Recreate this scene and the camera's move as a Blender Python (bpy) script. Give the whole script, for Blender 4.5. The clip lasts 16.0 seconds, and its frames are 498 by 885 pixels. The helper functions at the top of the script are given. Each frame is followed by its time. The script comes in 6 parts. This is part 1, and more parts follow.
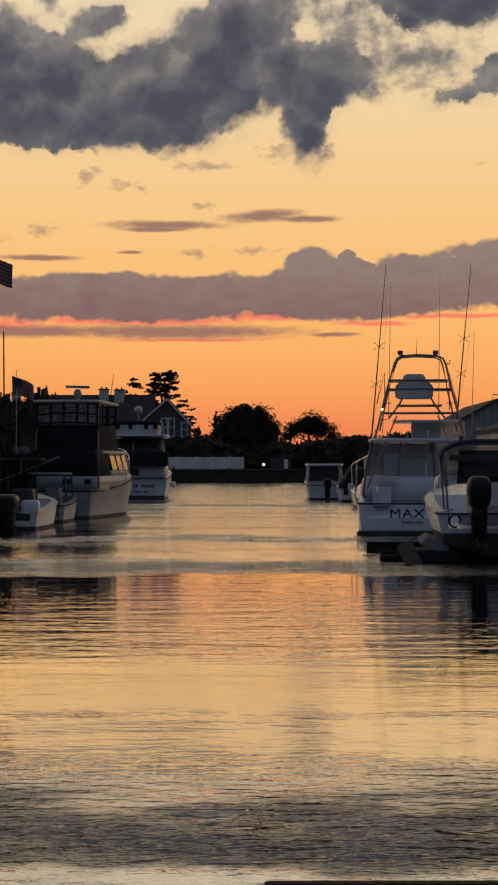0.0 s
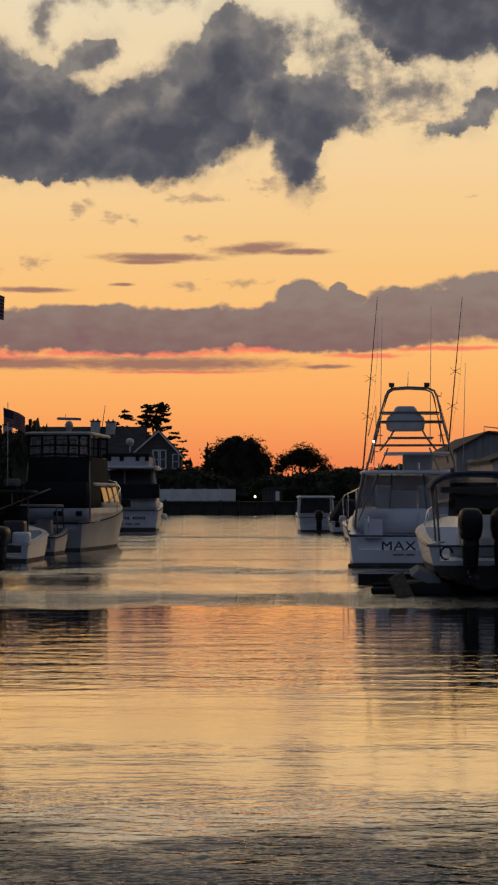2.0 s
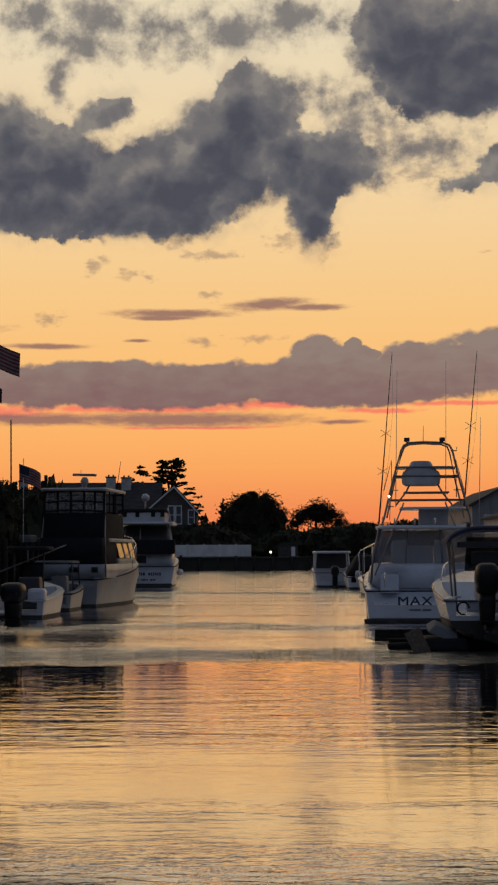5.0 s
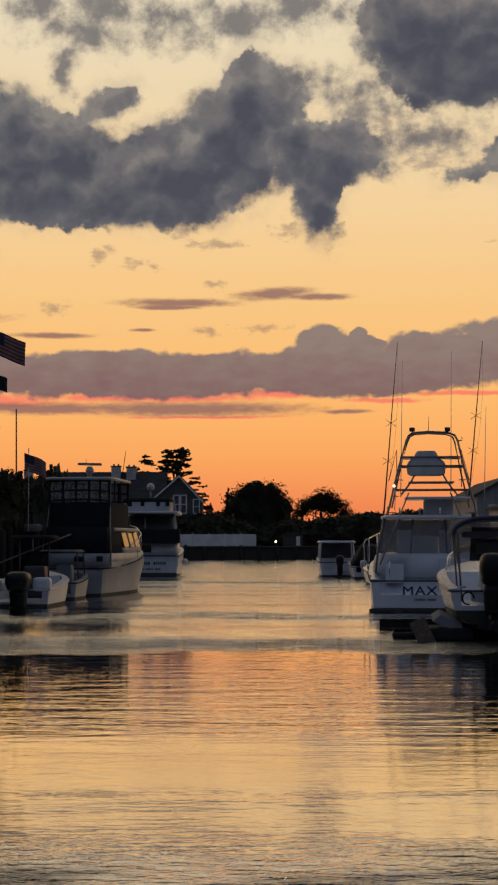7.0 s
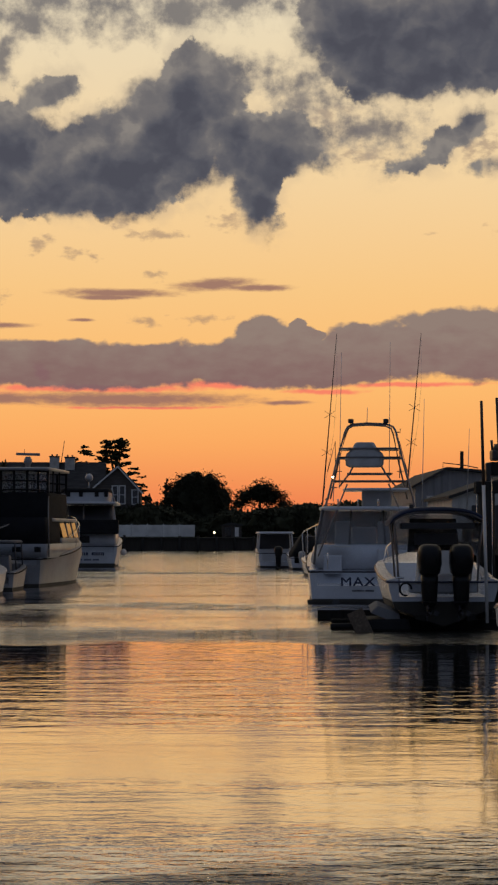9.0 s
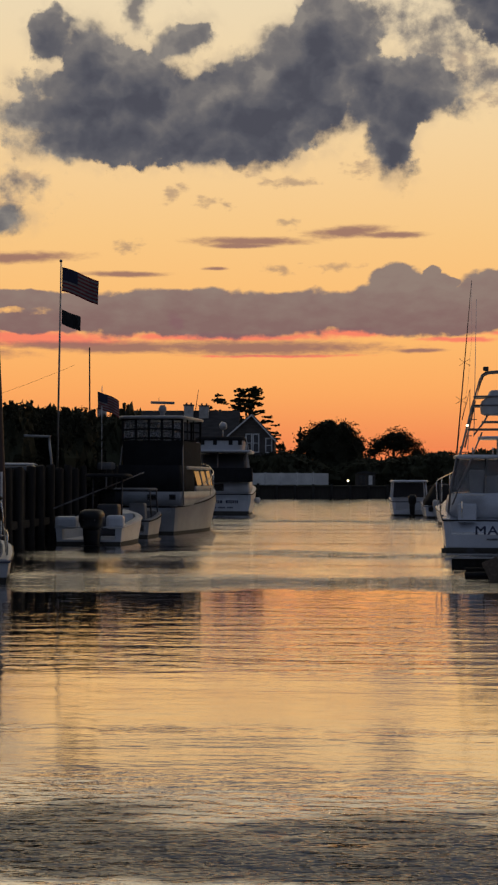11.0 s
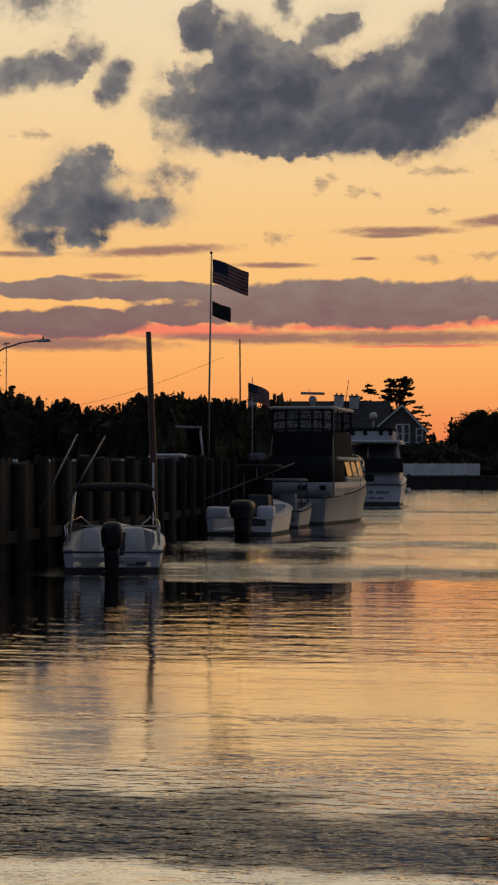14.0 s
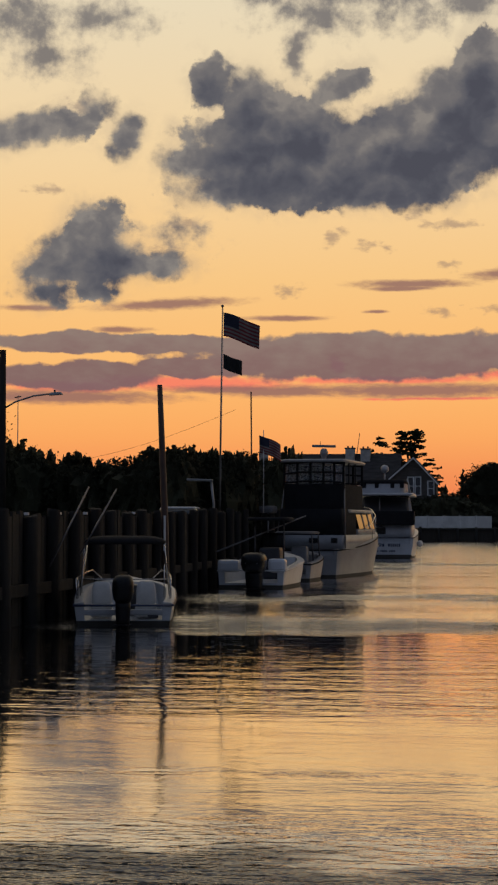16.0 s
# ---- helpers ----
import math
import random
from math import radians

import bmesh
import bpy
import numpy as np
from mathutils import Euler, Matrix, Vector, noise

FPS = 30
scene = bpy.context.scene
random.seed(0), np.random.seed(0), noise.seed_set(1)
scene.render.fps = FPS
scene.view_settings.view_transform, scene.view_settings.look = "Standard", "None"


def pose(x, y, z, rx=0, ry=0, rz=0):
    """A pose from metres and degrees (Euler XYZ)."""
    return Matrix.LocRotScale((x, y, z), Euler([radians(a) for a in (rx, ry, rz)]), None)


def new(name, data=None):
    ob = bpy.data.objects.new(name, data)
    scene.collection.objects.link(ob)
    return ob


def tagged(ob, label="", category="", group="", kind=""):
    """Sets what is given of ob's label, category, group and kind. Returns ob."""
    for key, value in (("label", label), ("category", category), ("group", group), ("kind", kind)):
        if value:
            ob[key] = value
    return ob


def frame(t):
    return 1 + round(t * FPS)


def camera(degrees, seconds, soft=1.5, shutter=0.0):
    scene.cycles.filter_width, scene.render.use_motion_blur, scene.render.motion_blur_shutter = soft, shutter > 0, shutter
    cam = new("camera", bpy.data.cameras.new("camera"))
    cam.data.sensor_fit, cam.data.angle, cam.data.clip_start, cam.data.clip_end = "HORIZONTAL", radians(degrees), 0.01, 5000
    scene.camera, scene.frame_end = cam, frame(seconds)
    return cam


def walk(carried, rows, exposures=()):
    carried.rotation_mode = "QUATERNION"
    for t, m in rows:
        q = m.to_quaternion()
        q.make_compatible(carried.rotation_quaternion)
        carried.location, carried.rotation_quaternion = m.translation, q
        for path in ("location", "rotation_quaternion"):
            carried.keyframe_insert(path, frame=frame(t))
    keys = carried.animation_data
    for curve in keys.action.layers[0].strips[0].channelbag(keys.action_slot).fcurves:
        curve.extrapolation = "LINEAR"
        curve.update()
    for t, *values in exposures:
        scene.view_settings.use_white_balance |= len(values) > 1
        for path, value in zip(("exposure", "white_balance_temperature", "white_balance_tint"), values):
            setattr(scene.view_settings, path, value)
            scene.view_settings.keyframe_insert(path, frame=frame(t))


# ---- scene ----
cam = camera(16.4, 16.0, soft=2.3)
# one standing place on a floating dock, 2.15 m over the water; the camera only turns
PATH = [
    (0.0, pose(0, 0, 2.15, 90.756, 0, 0.000) @ pose(0, 0, 0, 0, 0, -0.056)),
    (0.5, pose(0, 0, 2.15, 91.057, 0, -0.107) @ pose(0, 0, 0, 0, 0, -0.072)),
    (1.0, pose(0, 0, 2.15, 91.354, 0, -0.203) @ pose(0, 0, 0, 0, 0, 0.017)),
    (1.5, pose(0, 0, 2.15, 91.613, 0, -0.275) @ pose(0, 0, 0, 0, 0, -0.022)),
    (2.0, pose(0, 0, 2.15, 91.818, 0, -0.284) @ pose(0, 0, 0, 0, 0, -0.016)),
    (2.5, pose(0, 0, 2.15, 92.035, 0, -0.229) @ pose(0, 0, 0, 0, 0, -0.039)),
    (3.0, pose(0, 0, 2.15, 92.247, 0, -0.217) @ pose(0, 0, 0, 0, 0, -0.069)),
    (3.5, pose(0, 0, 2.15, 92.393, 0, -0.290) @ pose(0, 0, 0, 0, 0, -0.058)),
    (4.0, pose(0, 0, 2.15, 92.608, 0, -0.255) @ pose(0, 0, 0, 0, 0, -0.042)),
    (4.5, pose(0, 0, 2.15, 93.088, 0, -0.036) @ pose(0, 0, 0, 0, 0, -0.140)),
    (5.0, pose(0, 0, 2.15, 93.656, 0, 0.223) @ pose(0, 0, 0, 0, 0, -0.215)),
    (5.2, pose(0, 0, 2.15, 93.835, 0, 0.354) @ pose(0, 0, 0, 0, 0, -0.241)),
    (7.3, pose(0, 0, 2.15, 93.225, 0, 0.366) @ pose(0, 0, 0, 0, 0, -0.071)),
    (7.5, pose(0, 0, 2.15, 93.197, 0, -0.207) @ pose(0, 0, 0, 0, 0, 0.008)),
    (8.0, pose(0, 0, 2.15, 93.291, 0, -1.901) @ pose(0, 0, 0, 0, 0, 0.091)),
    (8.2, pose(0, 0, 2.15, 93.403, 0, -2.346) @ pose(0, 0, 0, 0, 0, 0.202)),
    (10.3, pose(0, 0, 2.15, 91.787, 0, 1.271) @ pose(0, 0, 0, 0, 0, -0.019)),
    (10.5, pose(0, 0, 2.15, 91.656, 0, 1.738) @ pose(0, 0, 0, 0, 0, 0.090)),
    (11.0, pose(0, 0, 2.15, 91.282, 0, 2.798) @ pose(0, 0, 0, 0, 0, 0.149)),
    (11.5, pose(0, 0, 2.15, 90.953, 0, 4.194) @ pose(0, 0, 0, 0, 0, 0.050)),
    (12.0, pose(0, 0, 2.15, 90.661, 0, 5.648) @ pose(0, 0, 0, 0, 0, 0.008)),
    (12.5, pose(0, 0, 2.15, 90.407, 0, 6.625) @ pose(0, 0, 0, 0, 0, 0.065)),
    (13.0, pose(0, 0, 2.15, 90.277, 0, 7.178) @ pose(0, 0, 0, 0, 0, 0.074)),
    (13.5, pose(0, 0, 2.15, 90.492, 0, 7.620) @ pose(0, 0, 0, 0, 0, 0.075)),
    (14.0, pose(0, 0, 2.15, 90.960, 0, 7.777) @ pose(0, 0, 0, 0, 0, 0.103)),
    (14.5, pose(0, 0, 2.15, 91.470, 0, 7.693) @ pose(0, 0, 0, 0, 0, 0.062)),
    (15.0, pose(0, 0, 2.15, 91.868, 0, 7.725) @ pose(0, 0, 0, 0, 0, 0.033)),
    (15.5, pose(0, 0, 2.15, 92.323, 0, 7.950) @ pose(0, 0, 0, 0, 0, 0.012)),
    (16.0, pose(0, 0, 2.15, 92.711, 0, 8.153) @ pose(0, 0, 0, 0, 0, 0.033)),
]
walk(cam, PATH)

# ---- sky: the only light, a sunset with the sun just under the clouds ahead ----
world = bpy.data.worlds.new("sunset_sky")
scene.world = world
world.use_nodes = True
wt = world.node_tree
wt.nodes.clear()


class Net:
    """Small helper to write node trees as expressions."""

    def __init__(self, tree):
        self.tree = tree

    def node(self, kind, operation="", interpolation_type="", data_type="", vector_type="", use_clamp=False):
        n = self.tree.nodes.new(kind)
        if operation:
            n.operation = operation
        if interpolation_type:
            n.interpolation_type = interpolation_type
        if data_type:
            n.data_type = data_type
        if vector_type:
            n.vector_type = vector_type
        if use_clamp:
            n.use_clamp = True
        return n

    def put(self, socket, value):
        if isinstance(value, bpy.types.NodeSocket):
            self.tree.links.new(value, socket)
        else:
            socket.default_value = value

    def math(self, op, a, b=0.0, c=0.0, clamp=False):
        n = self.node("ShaderNodeMath", operation=op, use_clamp=clamp)
        for s, v in zip(n.inputs, (a, b, c)):
            self.put(s, v)
        return n.outputs[0]

    def xyz(self, x, y, z):
        n = self.node("ShaderNodeCombineXYZ")
        for s, v in zip(n.inputs, (x, y, z)):
            self.put(s, v)
        return n.outputs[0]

    def split(self, v):
        n = self.node("ShaderNodeSeparateXYZ")
        self.put(n.inputs[0], v)
        return n.outputs

    def noise(self, vec, scale, detail=4, rough=0.55, colour=False):
        n = self.node("ShaderNodeTexNoise")
        self.put(n.inputs["Vector"], vec)
        n.inputs["Scale"].default_value, n.inputs["Detail"].default_value = scale, detail
        n.inputs["Roughness"].default_value = rough
        return n.outputs["Color" if colour else "Fac"]

    def step(self, v, lo, hi, a=0.0, b=1.0, smooth=True):
        n = self.node("ShaderNodeMapRange", interpolation_type="SMOOTHSTEP" if smooth else "LINEAR")
        for s, x in zip(n.inputs, (v, lo, hi, a, b)):
            self.put(s, x)
        return n.outputs[0]

    def mix(self, f, a, b):
        n = self.node("ShaderNodeMix", data_type="RGBA")
        self.put(n.inputs[0], f)
        for s, v in ((n.inputs[6], a), (n.inputs[7], b)):
            self.put(s, v if isinstance(v, bpy.types.NodeSocket) else (*v, 1))
        return n.outputs[2]

    def ramp(self, f, stops):
        n = self.node("ShaderNodeValToRGB")
        self.put(n.inputs[0], f)
        e = n.color_ramp.elements
        while len(e) < len(stops):
            e.new(0.5)
        for el, (p, c) in zip(e, stops):
            el.position, el.color = p, (*c, 1)
        return n.outputs[0]

    def vmath(self, op, a, b=(0, 0, 0)):
        n = self.node("ShaderNodeVectorMath", operation=op)
        self.put(n.inputs[0], a)
        self.put(n.inputs[1], b)
        return n


def build_sky():
    g = Net(wt)
    way = g.node("ShaderNodeTexCoord").outputs["Generated"]
    x, y, z = g.split(way)
    az = g.math("MULTIPLY", g.math("ARCTAN2", x, y), 57.29578)
    el = g.math("MULTIPLY", g.math("ARCSINE", z), 57.29578)
    flat = g.xyz(az, el, 0.0)
    # clear sky, by height over the horizon towards the sunset, and the dim sky away from it
    glow = g.ramp(g.math("DIVIDE", el, 90.0), SKY_GLOW)
    dim = g.ramp(g.math("DIVIDE", el, 90.0), SKY_DIM)
    towards = g.math("COSINE", g.math("MULTIPLY", g.math("SUBTRACT", az, 3.0), 0.0174533))
    sky = g.mix(g.step(towards, -0.5, 0.88), dim, glow)
    # one warp for all clouds
    warp = g.noise(g.vmath("MULTIPLY", flat, (1.0, 1.5, 1.0)).outputs[0], 0.55, 6, 0.6, colour=True)
    warp = g.vmath("SUBTRACT", warp, (0.5, 0.5, 0.5)).outputs[0]
    fluff = g.noise(g.vmath("MULTIPLY", flat, (1.0, 1.35, 1.0)).outputs[0], 0.9, 9, 0.54)
    fine = g.noise(g.vmath("MULTIPLY", flat, (1.0, 2.2, 1.0)).outputs[0], 1.9, 7, 0.6)

    thread = g.noise(g.vmath("MULTIPLY", flat, (1.0, 1.7, 1.0)).outputs[0], 2.3, 5, 0.55)
    comb = g.noise(g.vmath("MULTIPLY", flat, (1.0, 3.6, 1.0)).outputs[0], 1.7, 7, 0.65)

    def layer(blobs, wx, wy, join=0.25, shift=(0.0, 0.0, 0.0), metric=False):
        """Joined ellipses: 1 on the rim; with metric, degrees outside the rim."""
        p = g.vmath("ADD", g.vmath("ADD", flat, shift).outputs[0], g.vmath("MULTIPLY", warp, (wx, wy, 0.0)).outputs[0]).outputs[0]
        base, near = p, None
        for a, e, ra, re, *turn in blobs:
            m = g.node("ShaderNodeMapping", vector_type="TEXTURE")
            g.put(m.inputs["Vector"], p)
            m.inputs["Location"].default_value = (a, e, 0)
            m.inputs["Rotation"].default_value = (0, 0, radians(turn[0] if turn else 0))
            m.inputs["Scale"].default_value = (ra, re, 1)
            d = g.vmath("LENGTH", m.outputs[0]).outputs["Value"]
            if metric:
                d = g.math("MULTIPLY", g.math("SUBTRACT", d, 1.0), (ra * re * re) ** (1 / 3))
            near = d if near is None else g.math("SMOOTH_MIN", near, d, join)
            # each ellipse waits for the one before, which keeps the node stack short
            p = g.vmath("ADD", base, g.xyz(g.math("MULTIPLY", near, 1e-7), 0.0, 0.0)).outputs[0]
        return near

    wisp = g.math("ADD", layer(WISPS, 0.7, 0.4), g.math("MULTIPLY", g.math("SUBTRACT", thread, 0.48), 4.2))
    band = g.math("ADD", layer(BANK, 0.7, 0.5, 0.12), g.math("MULTIPLY", g.math("SUBTRACT", fluff, 0.5), 0.9))
    streak = g.math("ADD", layer(STREAKS, 1.0, 0.14), g.math("MULTIPLY", g.math("SUBTRACT", comb, 0.5), 1.0))
    lit = g.math("ADD", layer(LIT, 1.0, 0.25), g.math("MULTIPLY", g.math("SUBTRACT", fine, 0.5), 1.0))
    # broken cloud goes on over the rest of the dome
    away = g.math("MAXIMUM", g.step(el, 17.5, 22.0), g.step(g.math("ABSOLUTE", g.math("ADD", az, 3.0)), 17.0, 22.0))
    rest = g.math("MULTIPLY", g.step(g.noise(g.vmath("MULTIPLY", way, (4.0, 4.0, 9.0)).outputs[0], 1.0, 8, 0.6), 0.47, 0.58), away)
    rest = g.math("MULTIPLY", rest, g.step(el, 2.0, 8.0))

    # pink undersides
    sky = g.mix(g.math("MULTIPLY", g.step(lit, 1.1, 0.3), 0.8), sky, (0.93, 0.17, 0.13))
    # low bank, mauve, greyer on top with soft billows
    soft = g.noise(g.vmath("MULTIPLY", flat, (0.8, 1.6, 1.0)).outputs[0], 1.1, 3, 0.5)
    tone = g.math("ADD", g.step(el, 4.7, 7.0), g.math("ADD", g.math("MULTIPLY", g.math("SUBTRACT", fine, 0.5), 0.7), g.math("MULTIPLY", g.math("SUBTRACT", soft, 0.5), 1.6)))
    mauve = g.mix(g.math("ADD", tone, 0.0, clamp=True), (0.195, 0.122, 0.130), (0.245, 0.190, 0.175))
    sky = g.mix(g.math("MULTIPLY", g.step(band, 1.07, 0.86), 0.94), sky, mauve)
    sky = g.mix(g.math("MULTIPLY", g.step(streak, 1.25, 0.35), 0.85), sky, (0.26, 0.13, 0.125))
    sky = g.mix(g.math("MULTIPLY", g.step(wisp, 1.35, -0.1), 0.55), sky, (0.23, 0.165, 0.155))

    # heaped clouds: distance to the rim in degrees, roughened by billows and by fine torn threads
    lump = g.node("ShaderNodeTexVoronoi")
    g.put(lump.inputs["Vector"], g.vmath("ADD", flat, g.vmath("MULTIPLY", warp, (0.7, 0.7, 0.0)).outputs[0]).outputs[0])
    lump.inputs["Scale"].default_value, lump.inputs["Detail"].default_value = 0.85, 2.0
    lump.inputs["Roughness"].default_value = 0.55
    lump = g.math("SUBTRACT", lump.outputs["Distance"], 0.45)
    ragged = g.noise(flat, 1.15, 9, 0.62)
    tatter = g.math("SUBTRACT", ragged, 0.5)
    shape = g.math("SUBTRACT", g.math("ADD", g.math("MULTIPLY", lump, 0.42), g.math("MULTIPLY", tatter, 1.5)), 0.26)
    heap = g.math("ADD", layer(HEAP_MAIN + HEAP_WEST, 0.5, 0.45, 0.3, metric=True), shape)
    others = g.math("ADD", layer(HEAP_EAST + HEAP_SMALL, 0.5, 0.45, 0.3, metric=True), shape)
    loose = g.math("ADD", layer(VEIL, 0.8, 0.6, 0.3, metric=True), g.math("SUBTRACT", g.math("MULTIPLY", tatter, 3.4), 0.22))
    # rims run from crisp to feathered
    width = g.step(g.noise(flat, 0.55, 2, 0.5), 0.36, 0.6, 0.15, 0.48)
    inside = g.math("MINIMUM", heap, others)
    cover = g.math("SUBTRACT", 1.0, g.step(g.math("DIVIDE", inside, width), -0.75, 0.6))
    haze = g.math("MULTIPLY", g.step(inside, 0.75, -0.1), g.step(ragged, 0.42, 0.66, 0.0, 0.36))
    veil = g.math("MULTIPLY", g.step(loose, 0.4, -1.0), 0.86)
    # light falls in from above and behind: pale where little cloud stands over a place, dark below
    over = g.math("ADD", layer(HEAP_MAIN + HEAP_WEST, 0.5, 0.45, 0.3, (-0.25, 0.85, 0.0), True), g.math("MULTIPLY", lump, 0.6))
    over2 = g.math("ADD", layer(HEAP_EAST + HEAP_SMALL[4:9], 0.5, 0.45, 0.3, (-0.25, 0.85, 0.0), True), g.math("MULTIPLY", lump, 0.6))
    roll = g.noise(g.vmath("ADD", flat, g.vmath("MULTIPLY", warp, (1.3, 1.3, 0)).outputs[0]).outputs[0], 0.62, 4, 0.5)
    roll_up = g.noise(g.vmath("ADD", g.vmath("ADD", flat, (-0.15, 0.4, 0.0)).outputs[0], g.vmath("MULTIPLY", warp, (1.3, 1.3, 0)).outputs[0]).outputs[0], 0.62, 4, 0.5)
    body = g.math("ADD", g.step(g.math("MINIMUM", over, over2), 0.6, -0.9, 0.18, 0.74), g.math("MULTIPLY", g.step(inside, 0.0, -0.8), 0.22))
    body = g.math("ADD", body, g.math("ADD", g.math("MULTIPLY", g.math("SUBTRACT", roll_up, roll), 1.15), g.math("ADD", g.math("MULTIPLY", g.math("SUBTRACT", roll, 0.5), -0.75), g.math("MULTIPLY", lump, -0.2))))
    slate = g.ramp(body, [(0.0, (0.25, 0.225, 0.205)), (0.25, (0.172, 0.160, 0.160)), (0.55, (0.120, 0.117, 0.131)), (0.8, (0.090, 0.091, 0.111)), (1.0, (0.074, 0.075, 0.095))])
    sky = g.mix(veil, sky, g.mix(g.math("ADD", g.step(loose, 0.2, -1.3), g.math("MULTIPLY", g.math("SUBTRACT", roll, 0.5), -1.6), clamp=True), (0.33, 0.29, 0.25), (0.125, 0.122, 0.14)))
    sky = g.mix(haze, sky, (0.36, 0.30, 0.25))
    sky = g.mix(cover, sky, slate)
    sky = g.mix(g.math("MULTIPLY", rest, 0.65), sky, g.mix(g.step(towards, -0.2, 0.9), (0.075, 0.085, 0.115), (0.26, 0.21, 0.18)))
    bg = g.node("ShaderNodeBackground")
    g.put(bg.inputs[0], sky)
    bg.inputs[1].default_value = SKY_STRENGTH
    g.tree.links.new(bg.outputs[0], g.node("ShaderNodeOutputWorld").inputs[0])


SKY_STRENGTH = 1.0
SKY_GLOW = [(0.0, (0.80, 0.175, 0.065)), (0.013, (0.89, 0.25, 0.088)), (0.033, (0.97, 0.40, 0.118)), (0.056, (0.98, 0.50, 0.158)),
            (0.09, (0.94, 0.575, 0.235)), (0.133, (0.90, 0.655, 0.36)), (0.19, (0.82, 0.70, 0.49)), (0.28, (0.72, 0.61, 0.42)),
            (0.45, (0.42, 0.39, 0.35)), (1.0, (0.15, 0.185, 0.26))]
SKY_DIM = [(0.0, (0.085, 0.10, 0.145)), (0.1, (0.105, 0.125, 0.185)), (0.4, (0.13, 0.17, 0.26)), (1.0, (0.16, 0.205, 0.30))]
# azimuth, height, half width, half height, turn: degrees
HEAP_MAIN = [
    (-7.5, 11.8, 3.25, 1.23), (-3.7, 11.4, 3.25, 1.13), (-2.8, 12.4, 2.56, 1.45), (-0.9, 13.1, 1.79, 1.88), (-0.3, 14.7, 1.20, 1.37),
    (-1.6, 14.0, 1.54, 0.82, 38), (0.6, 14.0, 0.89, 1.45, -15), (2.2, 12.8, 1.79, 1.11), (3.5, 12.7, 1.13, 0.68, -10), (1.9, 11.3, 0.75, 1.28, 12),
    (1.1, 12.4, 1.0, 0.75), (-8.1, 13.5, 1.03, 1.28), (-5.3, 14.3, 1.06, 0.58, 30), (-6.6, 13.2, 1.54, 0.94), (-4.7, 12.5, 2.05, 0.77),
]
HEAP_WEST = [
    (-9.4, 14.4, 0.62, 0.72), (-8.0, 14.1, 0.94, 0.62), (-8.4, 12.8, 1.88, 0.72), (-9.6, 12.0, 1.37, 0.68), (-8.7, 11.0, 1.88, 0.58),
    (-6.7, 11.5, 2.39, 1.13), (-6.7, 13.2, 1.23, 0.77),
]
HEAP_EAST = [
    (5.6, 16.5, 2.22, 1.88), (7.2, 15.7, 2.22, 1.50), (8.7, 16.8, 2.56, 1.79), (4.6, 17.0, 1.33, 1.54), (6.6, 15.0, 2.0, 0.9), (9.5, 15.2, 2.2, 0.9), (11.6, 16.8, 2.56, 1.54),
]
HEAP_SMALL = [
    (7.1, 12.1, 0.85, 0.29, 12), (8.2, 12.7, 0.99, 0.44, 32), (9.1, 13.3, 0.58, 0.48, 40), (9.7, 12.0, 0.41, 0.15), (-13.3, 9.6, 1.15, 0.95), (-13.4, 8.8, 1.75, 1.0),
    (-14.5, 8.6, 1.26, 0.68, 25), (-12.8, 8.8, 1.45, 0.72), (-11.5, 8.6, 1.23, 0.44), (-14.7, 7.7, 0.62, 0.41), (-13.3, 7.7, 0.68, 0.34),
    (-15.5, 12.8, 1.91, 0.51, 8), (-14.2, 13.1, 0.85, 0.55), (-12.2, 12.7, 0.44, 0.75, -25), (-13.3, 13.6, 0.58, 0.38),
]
VEIL = [
    (-7.5, 17.5, 1.06, 0.77), (-5.3, 17.3, 1.20, 0.99), (-3.2, 17.0, 1.06, 0.82), (-1.1, 17.0, 1.37, 0.72), (1.2, 17.4, 1.88, 0.68),
    (3.4, 14.1, 1.03, 0.68), (1.3, 15.1, 1.03, 0.38, -10), (5.6, 13.2, 1.71, 0.58), (-15.7, 16.3, 1.45, 0.85), (-13.2, 16.5, 1.54, 0.48),
    (-14.8, 15.2, 1.03, 0.51), (-5.8, 16.7, 1.54, 0.65), (-3.2, 16.6, 1.37, 0.38), (-6.6, 15.5, 0.27, 0.72), (-10.5, 9.7, 0.72, 0.34),
    (-6.5, 15.8, 0.41, 0.68), (1.7, 15.1, 1.03, 0.44), (3.2, 14.7, 1.03, 0.68),
]
WISPS = [
    (10.4, 9.9, 0.6, 0.5), (-13.6, 13.6, 0.7, 0.4), (-11.0, 8.9, 0.7, 0.4), (-1.5, 9.85, 0.8, 0.2), (-5.3, 9.55, 0.45, 0.22, 35),
    (-4.2, 9.2, 0.4, 0.22), (-3.5, 9.05, 0.3, 0.15), (-6.85, 7.65, 0.42, 0.26), (-10.2, 9.9, 0.6, 0.2), (4.2, 13.7, 0.9, 0.35),
    (9.4, 12.6, 0.8, 0.5), (5.2, 13.2, 0.8, 0.3), (7.7, 9.9, 0.2, 0.08), (1.0, 10.3, 0.6, 0.3), (-2.6, 10.2, 0.4, 0.2),
    (-14.9, 11.0, 0.7, 0.15), (-1.5, 8.5, 0.35, 0.2), (-1.8, 7.0, 0.5, 0.18), (0.1, 7.1, 0.8, 0.15), (5.5, 12.4, 0.9, 0.3),
]
